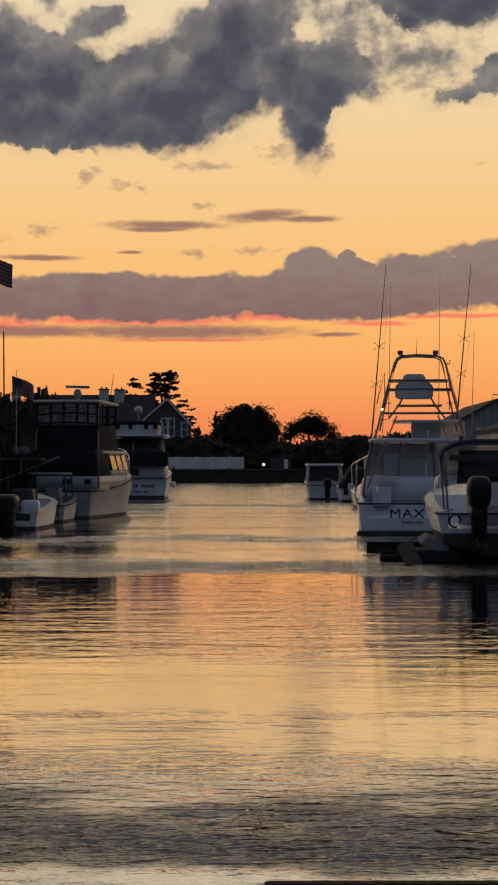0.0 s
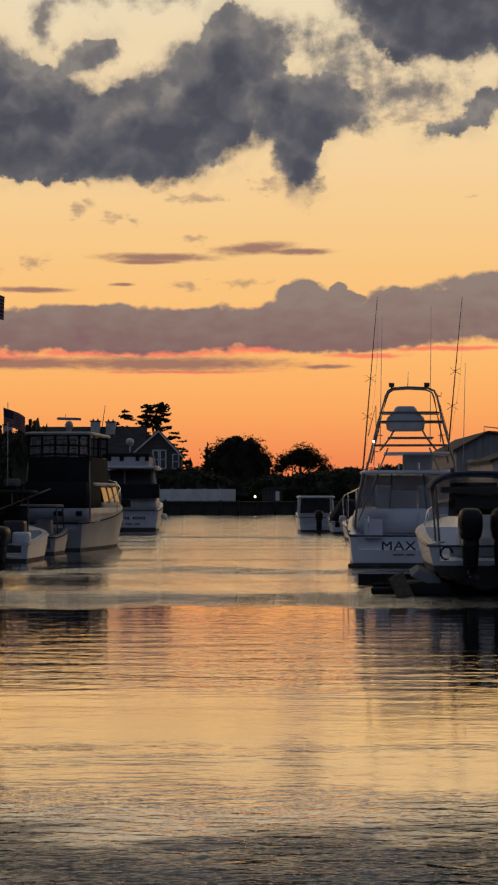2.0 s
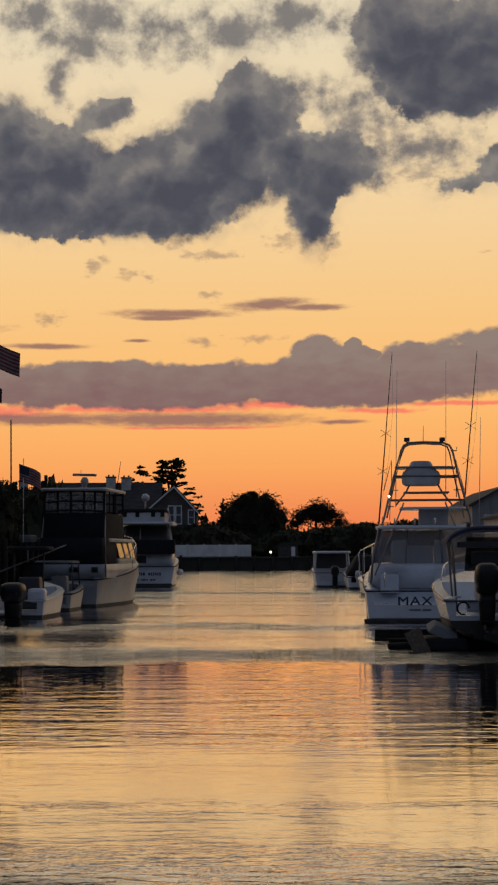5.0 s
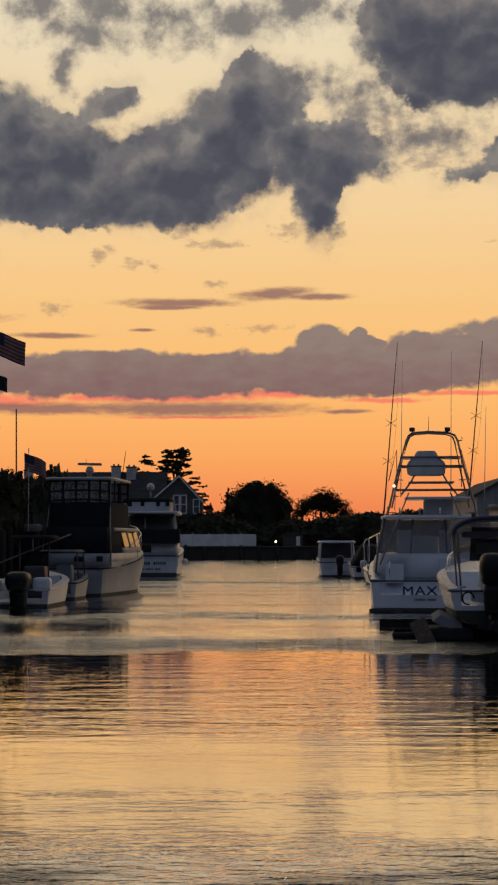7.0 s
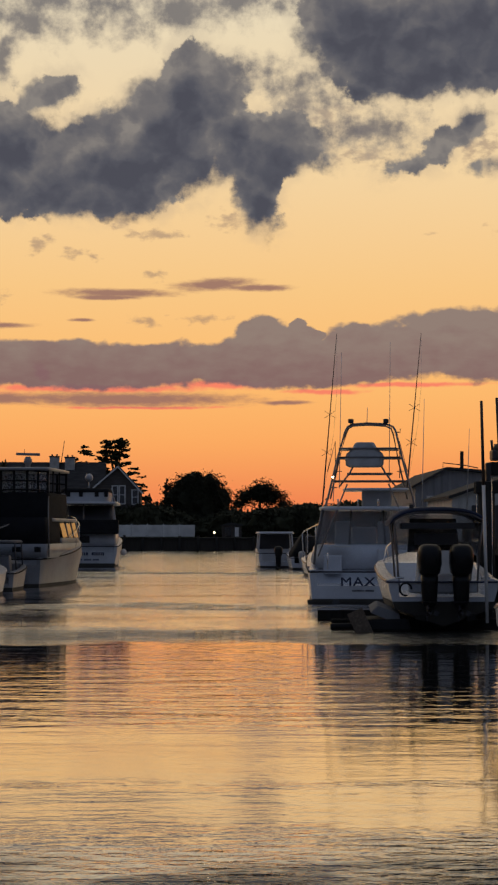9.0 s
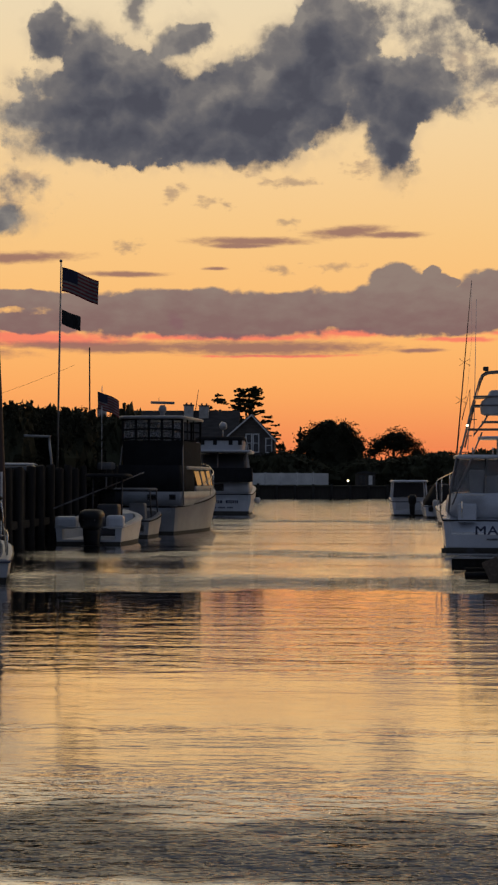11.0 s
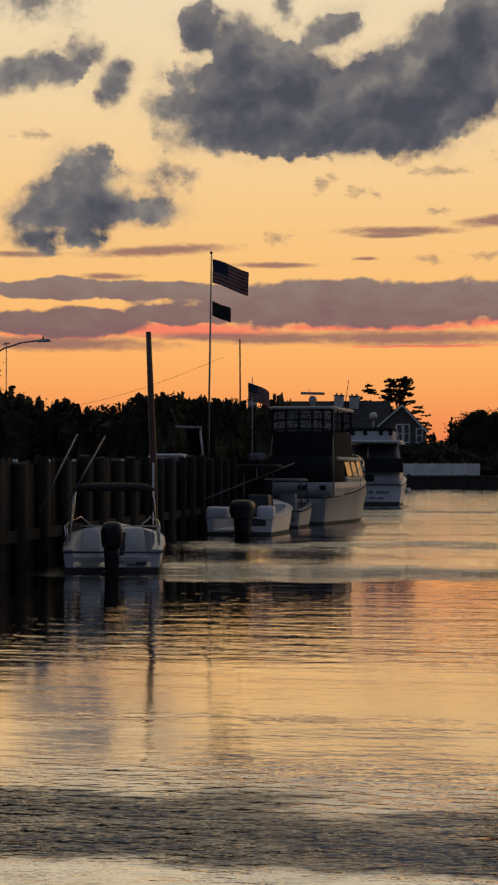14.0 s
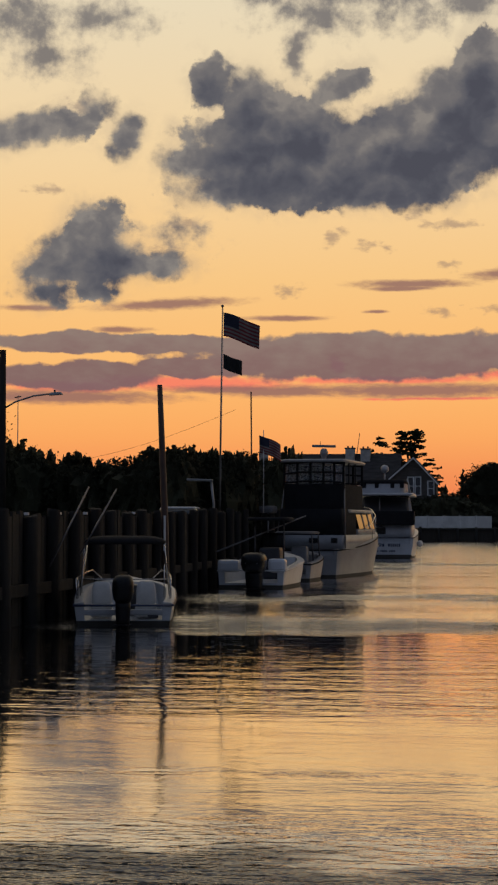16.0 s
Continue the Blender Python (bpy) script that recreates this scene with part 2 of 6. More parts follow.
STREAKS = [
    (-2.7, 7.92, 2.2, 0.16), (0.5, 8.22, 1.4, 0.22, 4), (1.9, 8.12, 1.2, 0.13), (-7.0, 6.82, 1.5, 0.11), (-10.8, 7.28, 2.6, 0.20, 3),
    (-15.3, 7.12, 1.3, 0.12), (-12.5, 6.42, 1.0, 0.12), (-3.1, 7.78, 1.2, 0.1), (-3.9, 7.02, 0.4, 0.07), (-2.6, 4.42, 4.8, 0.27), (-7.0, 4.42, 2.5, 0.22),
    (2.8, 4.33, 0.9, 0.09), (-14.5, 4.2, 4.4, 0.26), (-8.5, 4.47, 3.0, 0.16),
]
BANK = [
    (-4.0, 5.55, 7.0, 0.78), (2.8, 5.65, 5.6, 0.84), (6.0, 6.0, 2.8, 0.95), (2.1, 6.5, 0.95, 0.62), (2.1, 6.8, 0.55, 0.48), (3.4, 6.45, 0.8, 0.45), (3.5, 6.6, 0.55, 0.3), (3.25, 6.85, 0.3, 0.24), (3.9, 6.6, 0.4, 0.2), (9.4, 6.2, 4.4, 1.22),
    (-11.2, 5.95, 3.7, 0.32), (-14.0, 6.0, 3.2, 0.36), (-13.8, 4.92, 2.9, 0.5), (-10.0, 5.2, 2.0, 0.35), (5.2, 6.6, 0.6, 0.4),
]
LIT = [
    (-3.8, 4.78, 5.4, 0.17), (0.5, 4.9, 2.2, 0.2), (-5.3, 5.3, 0.35, 0.30, -40), (-10.0, 4.7, 5.0, 0.3), (4.2, 4.7, 1.6, 0.1), (-14.0, 4.55, 3.0, 0.25),
    (7.0, 4.9, 3.0, 0.1), (-2.0, 4.15, 3.5, 0.06),
]
build_sky()


# ---- materials ----
def material(name, colour, rough=0.5, metal=0.0, vary=0.15, scale=2.0, bump=0.15, grain=40.0, stretch=(1, 1, 1), second=None, spec=0.5):
    """A surface with stains at one scale and grain at another."""
    m = bpy.data.materials.new(name)
    m.use_nodes = True
    g = Net(m.node_tree)
    p = m.node_tree.nodes["Principled BSDF"]
    at = g.vmath("MULTIPLY", g.node("ShaderNodeTexCoord").outputs["Object"], stretch).outputs[0]
    big, fine = g.noise(at, scale, 5), g.noise(at, grain, 4, 0.6)
    info = g.node("ShaderNodeObjectInfo").outputs["Random"]
    f = g.math("ADD", g.math("MULTIPLY", big, 0.6), g.math("ADD", g.math("MULTIPLY", fine, 0.25), g.math("MULTIPLY", info, 0.15)))
    other = second or tuple(c * (1 - 2.2 * vary) if 2.2 * vary < 1 else 0.0 for c in colour)
    g.put(p.inputs["Base Color"], g.mix(g.step(f, 0.36, 0.66), other, colour))
    g.put(p.inputs["Roughness"], g.step(fine, 0.3, 0.7, max(rough - 0.08, 0.02), min(rough + 0.1, 1.0)))
    p.inputs["Metallic"].default_value = metal
    p.inputs["Specular IOR Level"].default_value = spec
    if bump:
        b = g.node("ShaderNodeBump")
        b.inputs["Strength"].default_value, b.inputs["Distance"].default_value = bump, 0.02
        g.put(b.inputs["Height"], g.math("ADD", fine, g.math("MULTIPLY", big, 0.5)))
        g.put(p.inputs["Normal"], b.outputs[0])
    return m


def glass(name, tint=(0.9, 0.92, 0.92), rough=0.02, clear=1.0):
    m = bpy.data.materials.new(name)
    m.use_nodes = True
    p = m.node_tree.nodes["Principled BSDF"]
    g = Net(m.node_tree)
    g.put(p.inputs["Base Color"], (*tint, 1))
    p.inputs["Transmission Weight"].default_value = clear
    p.inputs["IOR"].default_value = 1.2
    at = g.node("ShaderNodeTexCoord").outputs["Object"]
    g.put(p.inputs["Roughness"], g.step(g.noise(at, 3.0, 4), 0.3, 0.7, rough, rough + 0.05))
    return m


GEL = material("white_gelcoat", (0.58, 0.60, 0.64), 0.22, vary=0.08, scale=0.9, bump=0.03, grain=25)
GEL_OLD = material("aged_gelcoat", (0.46, 0.475, 0.50), 0.35, vary=0.12, scale=1.2, bump=0.06, grain=18)
# off-white gelcoat of the west moorings, with the hedges' shade put into its colour
GEL_SHADED = material("shaded_white_gelcoat", (0.27, 0.275, 0.29), 0.42, vary=0.14, scale=1.1, bump=0.08, grain=16)
GEL_BLUE = material("navy_gelcoat", (0.035, 0.05, 0.10), 0.2, vary=0.1, bump=0.03)
BOTTOM = material("antifouling_paint", (0.042, 0.037, 0.028), 0.7, vary=0.2, bump=0.2)
RUBBER = material("black_rubber", (0.014, 0.014, 0.015), 0.75, vary=0.2, spec=0.2)
COWL = material("black_engine_cowling", (0.009, 0.009, 0.010), 0.34, vary=0.15, bump=0.03, spec=0.22)
CANVAS = material("black_canvas", (0.015, 0.0155, 0.018), 0.9, vary=0.2, bump=0.25, grain=90, spec=0.2)
CANVAS_NAVY = material("navy_canvas", (0.02, 0.03, 0.07), 0.8, vary=0.2, bump=0.25, grain=90)
COVER = material("grey_white_cover", (0.5, 0.51, 0.52), 0.75, vary=0.12, bump=0.25, grain=60)
CUSHION = material("pale_vinyl_cushion", (0.68, 0.67, 0.64), 0.5, vary=0.12, bump=0.15, grain=50)
ALU = material("anodised_aluminium", (0.22, 0.21, 0.21), 0.38, 0.9, vary=0.1, bump=0.03)
STEEL = material("stainless_steel", (0.6, 0.6, 0.6), 0.18, 1.0, vary=0.08, bump=0.02)
GALV = material("galvanised_steel", (0.36, 0.37, 0.38), 0.5, 0.7, vary=0.2, bump=0.12)
DARKTRIM = material("dark_trim", (0.04, 0.04, 0.045), 0.4, vary=0.15)
TEAK = material("weathered_teak", (0.20, 0.14, 0.09), 0.65, vary=0.25, scale=3, bump=0.3, grain=30, stretch=(6, 1, 6))
PILE = material("tarred_pile_wood", (0.030, 0.029, 0.027), 0.9, vary=0.32, scale=1.6, bump=0.6, grain=22, stretch=(5, 5, 0.7), second=(0.019, 0.017, 0.015), spec=0.2)
# darker copy of the pale cover: shade is mixed into its grey
COVER_DIM = material("dimmed_grey_cover", (0.16, 0.16, 0.165), 0.85, vary=0.2, bump=0.25, grain=60)
PLANK = material("grey_bulkhead_timber", (0.048, 0.043, 0.036), 0.9, vary=0.3, scale=1.4, bump=0.5, grain=20, stretch=(4, 4, 0.6), second=(0.034, 0.03, 0.025), spec=0.2)
DECKWOOD = material("dock_planks", (0.10, 0.08, 0.06), 0.8, vary=0.3, scale=2.0, bump=0.5, grain=20, stretch=(5, 0.7, 5))
RIGWOOD = material("brown_pole_paint", (0.055, 0.03, 0.022), 0.55, vary=0.2)
PVC = material("white_pipe", (0.68, 0.67, 0.64), 0.4, vary=0.12, bump=0.04)
BARK = material("bark", (0.07, 0.055, 0.04), 0.9, vary=0.3, bump=0.7, grain=14, stretch=(4, 4, 1))
LEAF = material("dark_leaves", (0.046, 0.048, 0.027), 0.8, vary=0.25, scale=0.6, bump=0.0, spec=0.15)
NEEDLE = material("pine_needles", (0.05, 0.06, 0.032), 0.8, vary=0.25, scale=0.6, bump=0.0, spec=0.15)
GROUND = material("grass_and_gravel", (0.075, 0.09, 0.04), 0.95, vary=0.3, scale=0.25, bump=0.6, grain=9, second=(0.14, 0.12, 0.09))
SHINGLE = material("grey_roof_shingles", (0.05, 0.048, 0.05), 0.9, vary=0.25, scale=0.8, bump=0.5, grain=9, stretch=(1, 1, 5))
SIDING = material("cedar_shake_siding", (0.10, 0.086, 0.076), 0.85, vary=0.25, scale=0.9, bump=0.5, grain=7, stretch=(1, 1, 5))
TRIM = material("white_trim_paint", (0.72, 0.71, 0.69), 0.5, vary=0.08)
VINYL = material("white_vinyl_fence", (0.74, 0.73, 0.71), 0.45, vary=0.12, scale=0.8)
STUCCO = material("pale_chimney_render", (0.55, 0.53, 0.5), 0.85, vary=0.15, bump=0.3, grain=15)
METALWALL = material("grey_corrugated_wall", (0.30, 0.30, 0.31), 0.6, vary=0.18, scale=0.7, bump=0.4, grain=8, stretch=(6, 6, 0.4))
PALEWALL = material("pale_boatshed_wall", (0.6, 0.59, 0.57), 0.65, vary=0.14, scale=0.7, bump=0.3, grain=8, stretch=(6, 6, 0.4))
FLAGRED = material("flag_red", (0.22, 0.025, 0.03), 0.8, bump=0.1)
FLAGWHITE = material("flag_white", (0.24, 0.22, 0.20), 0.8, bump=0.1)
FLAGBLUE = material("flag_blue", (0.018, 0.022, 0.05), 0.8, bump=0.1)
FLAGBLACK = material("flag_black", (0.015, 0.015, 0.016), 0.85, bump=0.1)
INK = material("navy_lettering", (0.02, 0.025, 0.06), 0.4, vary=0.05, bump=0.0)
CARPAINT = material("silver_car_paint", (0.5, 0.5, 0.5), 0.25, 0.3, vary=0.06, bump=0.0)
GLASS = glass("window_glass")
SMOKED = glass("smoked_glass", (0.10, 0.10, 0.11))
VINYLGLASS = glass("hazy_vinyl_curtain", (0.72, 0.73, 0.75), 0.06, 0.86)
PANEGLASS = material("dark_house_glass", (0.02, 0.022, 0.025), 0.06, vary=0.1, bump=0.0, spec=0.8)


def lamp_material(name, colour, strength):
    m = bpy.data.materials.new(name)
    m.use_nodes = True
    p = m.node_tree.nodes["Principled BSDF"]
    p.inputs["Emission Color"].default_value, p.inputs["Emission Strength"].default_value = (*colour, 1), strength
    return m


BULB = lamp_material("warm_bulb", (1.0, 0.75, 0.42), 6.0)


def water_material():
    """Harbour water: calm lanes and breeze-ruffled lanes across the channel."""
    m = bpy.data.materials.new("harbour_water")
    m.use_nodes = True
    g = Net(m.node_tree)
    p = m.node_tree.nodes["Principled BSDF"]
    at = g.node("ShaderNodeTexCoord").outputs["Object"]
    x, y, z = g.split(at)
    wander = g.noise(g.vmath("MULTIPLY", at, (0.22, 0.16, 0)).outputs[0], 1.0, 4)
    far = g.math("LOGARITHM", g.math("MAXIMUM", g.math("ADD", y, g.math("MULTIPLY", g.math("MULTIPLY", g.math("SUBTRACT", wander, 0.5), 0.2), y)), 1.0), 10.0)
    # lanes by the logarithm of the distance along the channel: chop, swell, gloss; and how far the wavelets lean
    reach = g.math("DIVIDE", far, 3.0)
    chop, swell, gloss = g.split(g.ramp(reach, LANES))
    tilt = g.split(g.ramp(reach, LEAN))[0]
    # gusts: the chop comes in patches
    chop = g.math("MULTIPLY", chop, g.step(g.noise(g.vmath("MULTIPLY", at, (0.8, 1.6, 1)).outputs[0], 1.0, 3, 0.6), 0.3, 0.66, 0.45, 1.5))
    ripple = g.noise(g.vmath("MULTIPLY", at, (3.6, 7.0, 1)).outputs[0], 1.0, 3, 0.5)
    wave = g.noise(g.vmath("MULTIPLY", at, (0.55, 1.7, 1)).outputs[0], 1.0, 4, 0.55)
    cat = g.noise(g.vmath("MULTIPLY", at, (2.6, 4.2, 1)).outputs[0], 1.0, 4, 0.6)
    ripple, wave, cat = [g.math("SUBTRACT", k, 0.5) for k in (ripple, wave, cat)]
    height = g.math("ADD", g.math("MULTIPLY", g.math("MULTIPLY", ripple, chop), 0.066),
                    g.math("ADD", g.math("MULTIPLY", g.math("MULTIPLY", wave, swell), 0.026), g.math("MULTIPLY", g.math("MULTIPLY", cat, chop), 0.020)))
    b = g.node("ShaderNodeBump")
    b.inputs["Strength"].default_value, b.inputs["Distance"].default_value = 1.0, 1.0
    g.put(b.inputs["Height"], height)
    streak = g.noise(g.vmath("MULTIPLY", at, (0.035, 0.33, 1)).outputs[0], 1.0, 4, 0.6)
    # where the breeze blows down the channel, the wavelets lean
    lean = g.vmath("ADD", b.outputs[0], g.xyz(0.0, g.math("MULTIPLY", g.math("MULTIPLY", tilt, -0.1), g.step(streak, 0.36, 0.64, 0.45, 1.3)), 0.0)).outputs[0]
    g.put(p.inputs["Normal"], g.vmath("NORMALIZE", lean).outputs[0])
    murk = g.mix(g.noise(at, 0.15, 3), (0.014, 0.018, 0.018), (0.022, 0.024, 0.02))
    g.put(p.inputs["Base Color"], murk)
    g.put(p.inputs["Roughness"], g.math("MULTIPLY", gloss, 0.18))
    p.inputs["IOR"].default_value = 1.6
    # a second glossy film and a mirror skin, added to brighten the reflected sky
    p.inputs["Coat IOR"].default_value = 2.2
    g.put(p.inputs["Coat Weight"], g.step(chop, 0.25, 1.1, 1.0, 0.3))
    g.put(p.inputs["Coat Roughness"], g.math("MULTIPLY", gloss, 0.18))
    g.put(p.inputs["Coat Normal"], g.vmath("NORMALIZE", lean).outputs[0])
    skin = g.node("ShaderNodeBsdfGlossy")
    g.put(skin.inputs["Color"], (0.93, 0.89, 0.86, 1))
    g.put(skin.inputs["Roughness"], g.math("MULTIPLY", gloss, 0.18))
    g.put(skin.inputs["Normal"], g.vmath("NORMALIZE", lean).outputs[0])
    both = g.node("ShaderNodeMixShader")
    g.put(both.inputs[0], g.step(chop, 0.25, 1.1, 0.56, 0.06))
    g.put(both.inputs[1], p.outputs[0])
    g.put(both.inputs[2], skin.outputs[0])
    g.put(m.node_tree.nodes["Material Output"].inputs[0], both.outputs[0])
    return m


# position = log10(metres) / 3; values: chop, swell, roughness / 0.3
LANES = [(0.29, (0.10, 0.5, 0.03)), (0.322, (0.16, 0.5, 0.03)), (0.327, (2.2, 0.6, 0.03)), (0.342, (1.7, 0.5, 0.03)), (0.354, (0.4, 0.3, 0.15)),
         (0.37, (0.05, 0.22, 0.5)), (0.386, (0.03, 0.22, 0.5)), (0.389, (0.2, 0.35, 0.2)), (0.393, (0.03, 0.22, 0.5)), (0.424, (0.025, 0.28, 0.4)), (0.434, (0.03, 1.25, 0.02)), (0.465, (0.025, 0.8, 0.02)), (0.508, (0.02, 0.36, 0.02)),
         (0.515, (1.1, 0.5, 0.05)), (0.524, (1.3, 0.5, 0.05)), (0.533, (0.12, 0.4, 0.08)), (0.563, (0.14, 0.6, 0.08)), (0.568, (1.0, 0.6, 0.08)), (0.574, (0.14, 0.6, 0.08)), (0.62, (0.2, 0.7, 0.1)), (0.65, (0.25, 0.7, 0.15)), (0.655, (1.2, 0.7, 0.15)), (0.662, (0.25, 0.7, 0.15)), (0.72, (0.3, 0.6, 0.25)), (1.0, (0.5, 0.3, 0.5))]
# the same positions; tenths of slope towards the near dock
LEAN = [(h, (v, v, v)) for h, v in ((0.29, 0.5), (0.322, 0.5), (0.33, 0.3), (0.35, 0.15), (0.37, 0.06), (0.42, 0.08), (0.434, 0.0), (0.508, 0.0), (0.516, 0.55), (0.535, 0.5), (0.562, 0.5), (0.568, 0.95), (0.575, 0.5), (0.645, 0.62), (0.655, 1.15), (0.664, 0.65), (1.0, 0.7))]
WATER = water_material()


# ---- mesh helpers ----
def mesh_object(name, bm, mats):
    me = bpy.data.meshes.new(name)
    bm.normal_update()
    bm.to_mesh(me)
    bm.free()
    for m in mats if isinstance(mats, (list, tuple)) else [mats]:
        me.materials.append(m)
    return new(name, me)


def part(name, bm, mat, parent, label=""):
    ob = mesh_object(name, bm, mat)
    ob.parent = parent
    if label:
        tagged(ob, label)
    return ob


def thing(name, m, label, category, group="", kind=""):
    ob = new(name)
    ob.empty_display_size = 0.3
    ob.matrix_world = m
    return tagged(ob, label, category, group, kind)


def box(bm, c, s, bevel=0.0, rot=None, taper=1.0):
    """A box at c with sides s; taper shrinks its top in x and y."""
    r = bmesh.ops.create_cube(bm, size=1.0)
    vs = r["verts"]
    for v in vs:
        k = taper if v.co.z > 0 else 1.0
        v.co = Vector((v.co.x * s[0] * k, v.co.y * s[1] * k, v.co.z * s[2]))
    if bevel:
        es = list({e for v in vs for e in v.link_edges})
        out = bmesh.ops.bevel(bm, geom=es, offset=bevel, segments=2, affect="EDGES", profile=0.6)
        vs = out["verts"]
    m = Matrix.Translation(c) @ (Euler([radians(a) for a in rot]).to_matrix().to_4x4() if rot else Matrix())
    bmesh.ops.transform(bm, matrix=m, verts=list(set(vs)))
    return bm


def tube(bm, points, r, n=8, r_end=None, caps=True):
    """A round bar along points; the radius runs from r to r_end."""
    pts = [Vector(p) for p in points]
    rings = []
    for i, p in enumerate(pts):
        d = (pts[min(i + 1, len(pts) - 1)] - pts[max(i - 1, 0)]).normalized()
        side = d.orthogonal().normalized() if abs(d.z) > 0.9 else d.cross(Vector((0, 0, 1))).normalized()
        up = side.cross(d)
        k = r + ((r_end if r_end is not None else r) - r) * i / max(len(pts) - 1, 1)
        rings.append([bm.verts.new(p + k * (math.cos(a) * side + math.sin(a) * up)) for a in [2 * math.pi * j / n for j in range(n)]])
    for a, b in zip(rings, rings[1:]):
        for j in range(n):
            f = bm.faces.new((a[j], a[(j + 1) % n], b[(j + 1) % n], b[j]))
            f.smooth = True
    if caps:
        bm.faces.new(rings[0][::-1])
        bm.faces.new(rings[-1])
    return bm


def loft(bm, rings, closed=True, ends=True, smooth=True):
    """Skin over rings of equal length."""
    vs = [[bm.verts.new(p) for p in r] for r in rings]
    n = len(vs[0])
    for a, b in zip(vs, vs[1:]):
        for j in range(n if closed else n - 1):
            try:
                f = bm.faces.new((a[j], a[(j + 1) % n], b[(j + 1) % n], b[j]))
                f.smooth = smooth
            except ValueError:
                pass
    if ends:
        bm.faces.new(vs[0][::-1])
        bm.faces.new(vs[-1])
    bmesh.ops.recalc_face_normals(bm, faces=bm.faces[:])
    return bm


def rounded(w, h, r, n=4):
    """Points of a rounded rectangle in two directions."""
    out = []
    for cx, cy, a0 in ((w / 2 - r, h / 2 - r, 0), (-w / 2 + r, h / 2 - r, 90), (-w / 2 + r, -h / 2 + r, 180), (w / 2 - r, -h / 2 + r, 270)):
        for i in range(n + 1):
            a = radians(a0 + 90 * i / n)
            out.append((cx + r * math.cos(a), cy + r * math.sin(a)))
    return out


def sheet(bm, corners, thick=0.006):
    """A thin pane through four corners."""
    c = [Vector(p) for p in corners]
    nrm = (c[1] - c[0]).cross(c[-1] - c[0]).normalized() * thick / 2
    a = [bm.verts.new(p + nrm) for p in c]
    b = [bm.verts.new(p - nrm) for p in c]
    k = len(c)
    bm.faces.new(a)
    bm.faces.new(b[::-1])
    for i in range(k):
        bm.faces.new((a[i], b[i], b[(i + 1) % k], a[(i + 1) % k]))
    bmesh.ops.recalc_face_normals(bm, faces=bm.faces[:])
    return bm


def bars(parent, name, x0, x1, z, h, y, mat, word=4, seed=1):
    """Unreadable lettering: short plain bars."""
    rnd = random.Random(seed)
    x = x0
    while x < x1 - 0.02:
        w = rnd.uniform(0.4, 0.8) * h * word / 4
        if rnd.random() > 0.15:
            bm = bmesh.new()
            box(bm, (x + w / 2, y, z), (w, 0.006, h * rnd.uniform(0.8, 1.0)))
            part(name, bm, mat, parent)
        x += w + h * 0.22


# ---- the large setting: water, land, bulkheads ----
def build_water():
    bm = bmesh.new()
    q = [bm.verts.new(p) for p in ((-2500, -60, 0), (2500, -60, 0), (2500, 2500, 0), (-2500, 2500, 0))]
    bm.faces.new(q)
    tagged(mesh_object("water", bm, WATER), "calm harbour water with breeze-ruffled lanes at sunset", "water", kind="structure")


LAND = 1.62


def build_ground():
    """One sheet of land round the harbour, with its edge down into the water."""
    shore = [(-10.1, -60), (-10.1, 92), (-13.5, 135), (-14.5, 216.5), (60, 216.5), (60, 150), (12, 120), (9.6, 90), (9.6, -60)]
    outer = [(-2500, -60), (-2500, 2500), (2500, 2500), (2500, -60)]
    bm = bmesh.new()
    top = [bm.verts.new((x, y, LAND)) for x, y in shore]
    low = [bm.verts.new((x, y, -1.2)) for x, y in shore]
    out = [bm.verts.new((x, y, LAND)) for x, y in outer]
    for i in range(len(shore) - 1):
        bm.faces.new((low[i], low[i + 1], top[i + 1], top[i]))
    bm.faces.new((top[0], top[1], top[2], top[3], out[1], out[0]))
    bm.faces.new((top[3], top[4], out[2], out[1]))
    bm.faces.new((top[4], top[5], top[6], top[7], top[8], out[3], out[2]))
    bmesh.ops.recalc_face_normals(bm, faces=bm.faces[:])
    tagged(mesh_object("ground", bm, GROUND), "dark grassy land round the harbour", "ground", kind="structure")


build_water()
build_ground()


# ---- boats: origin at the foot of the transom on the waterline, bow along +y ----
def hull_rings(length, beam, stern_f, bow_f, keel, n=16, cockpit=0.55, sole=0.25, wall=0.12, bow_full=0.55, flare=0.12, chine=0.88, chine_low=-0.04):
    """Rings of a V hull with an open cockpit aft and a foredeck; each ring runs keel - chine - sheer - inside - floor and back."""
    rings = []
    for i in range(n + 1):
        u = i / n
        k = 1.0 if u < bow_full else max(1 - ((u - bow_full) / (1 - bow_full)) ** 2.2, 0.012)
        hb = beam / 2 * (0.93 + 0.07 * min(u / 0.35, 1)) * k
        sheer = stern_f + (bow_f - stern_f) * u ** 1.7
        rake = max(u - 0.82, 0) / 0.18
        low = -keel + (keel + sheer * 0.8) * rake ** 2.2
        chine_z = min(chine_low + 0.6 * max(u - 0.5, 0) + low * 0.25 * rake, sheer - 0.06)
        hc = hb * (chine - flare * 2.0 * max(u - 0.4, 0))
        y = length * u
        open_c = u < cockpit
        fz = sole if open_c else sheer + 0.05 * min((u - cockpit) / 0.05, 1)
        inn = max(hb - wall, 0.004)
        right = [(0, low), (hc * 0.55, low + (chine_z - low) * 0.5), (hc, chine_z), (hb * 0.98, sheer * 0.62 + chine_z * 0.38), (hb, sheer - 0.05), (hb, sheer), (inn, sheer + 0.015), (inn * 0.985, fz if open_c else sheer + 0.03), (0, fz)]
        left = [(-x, z) for x, z in right[1:-1]][::-1]
        rings.append([(x, y, z) for x, z in right + left])
    return rings


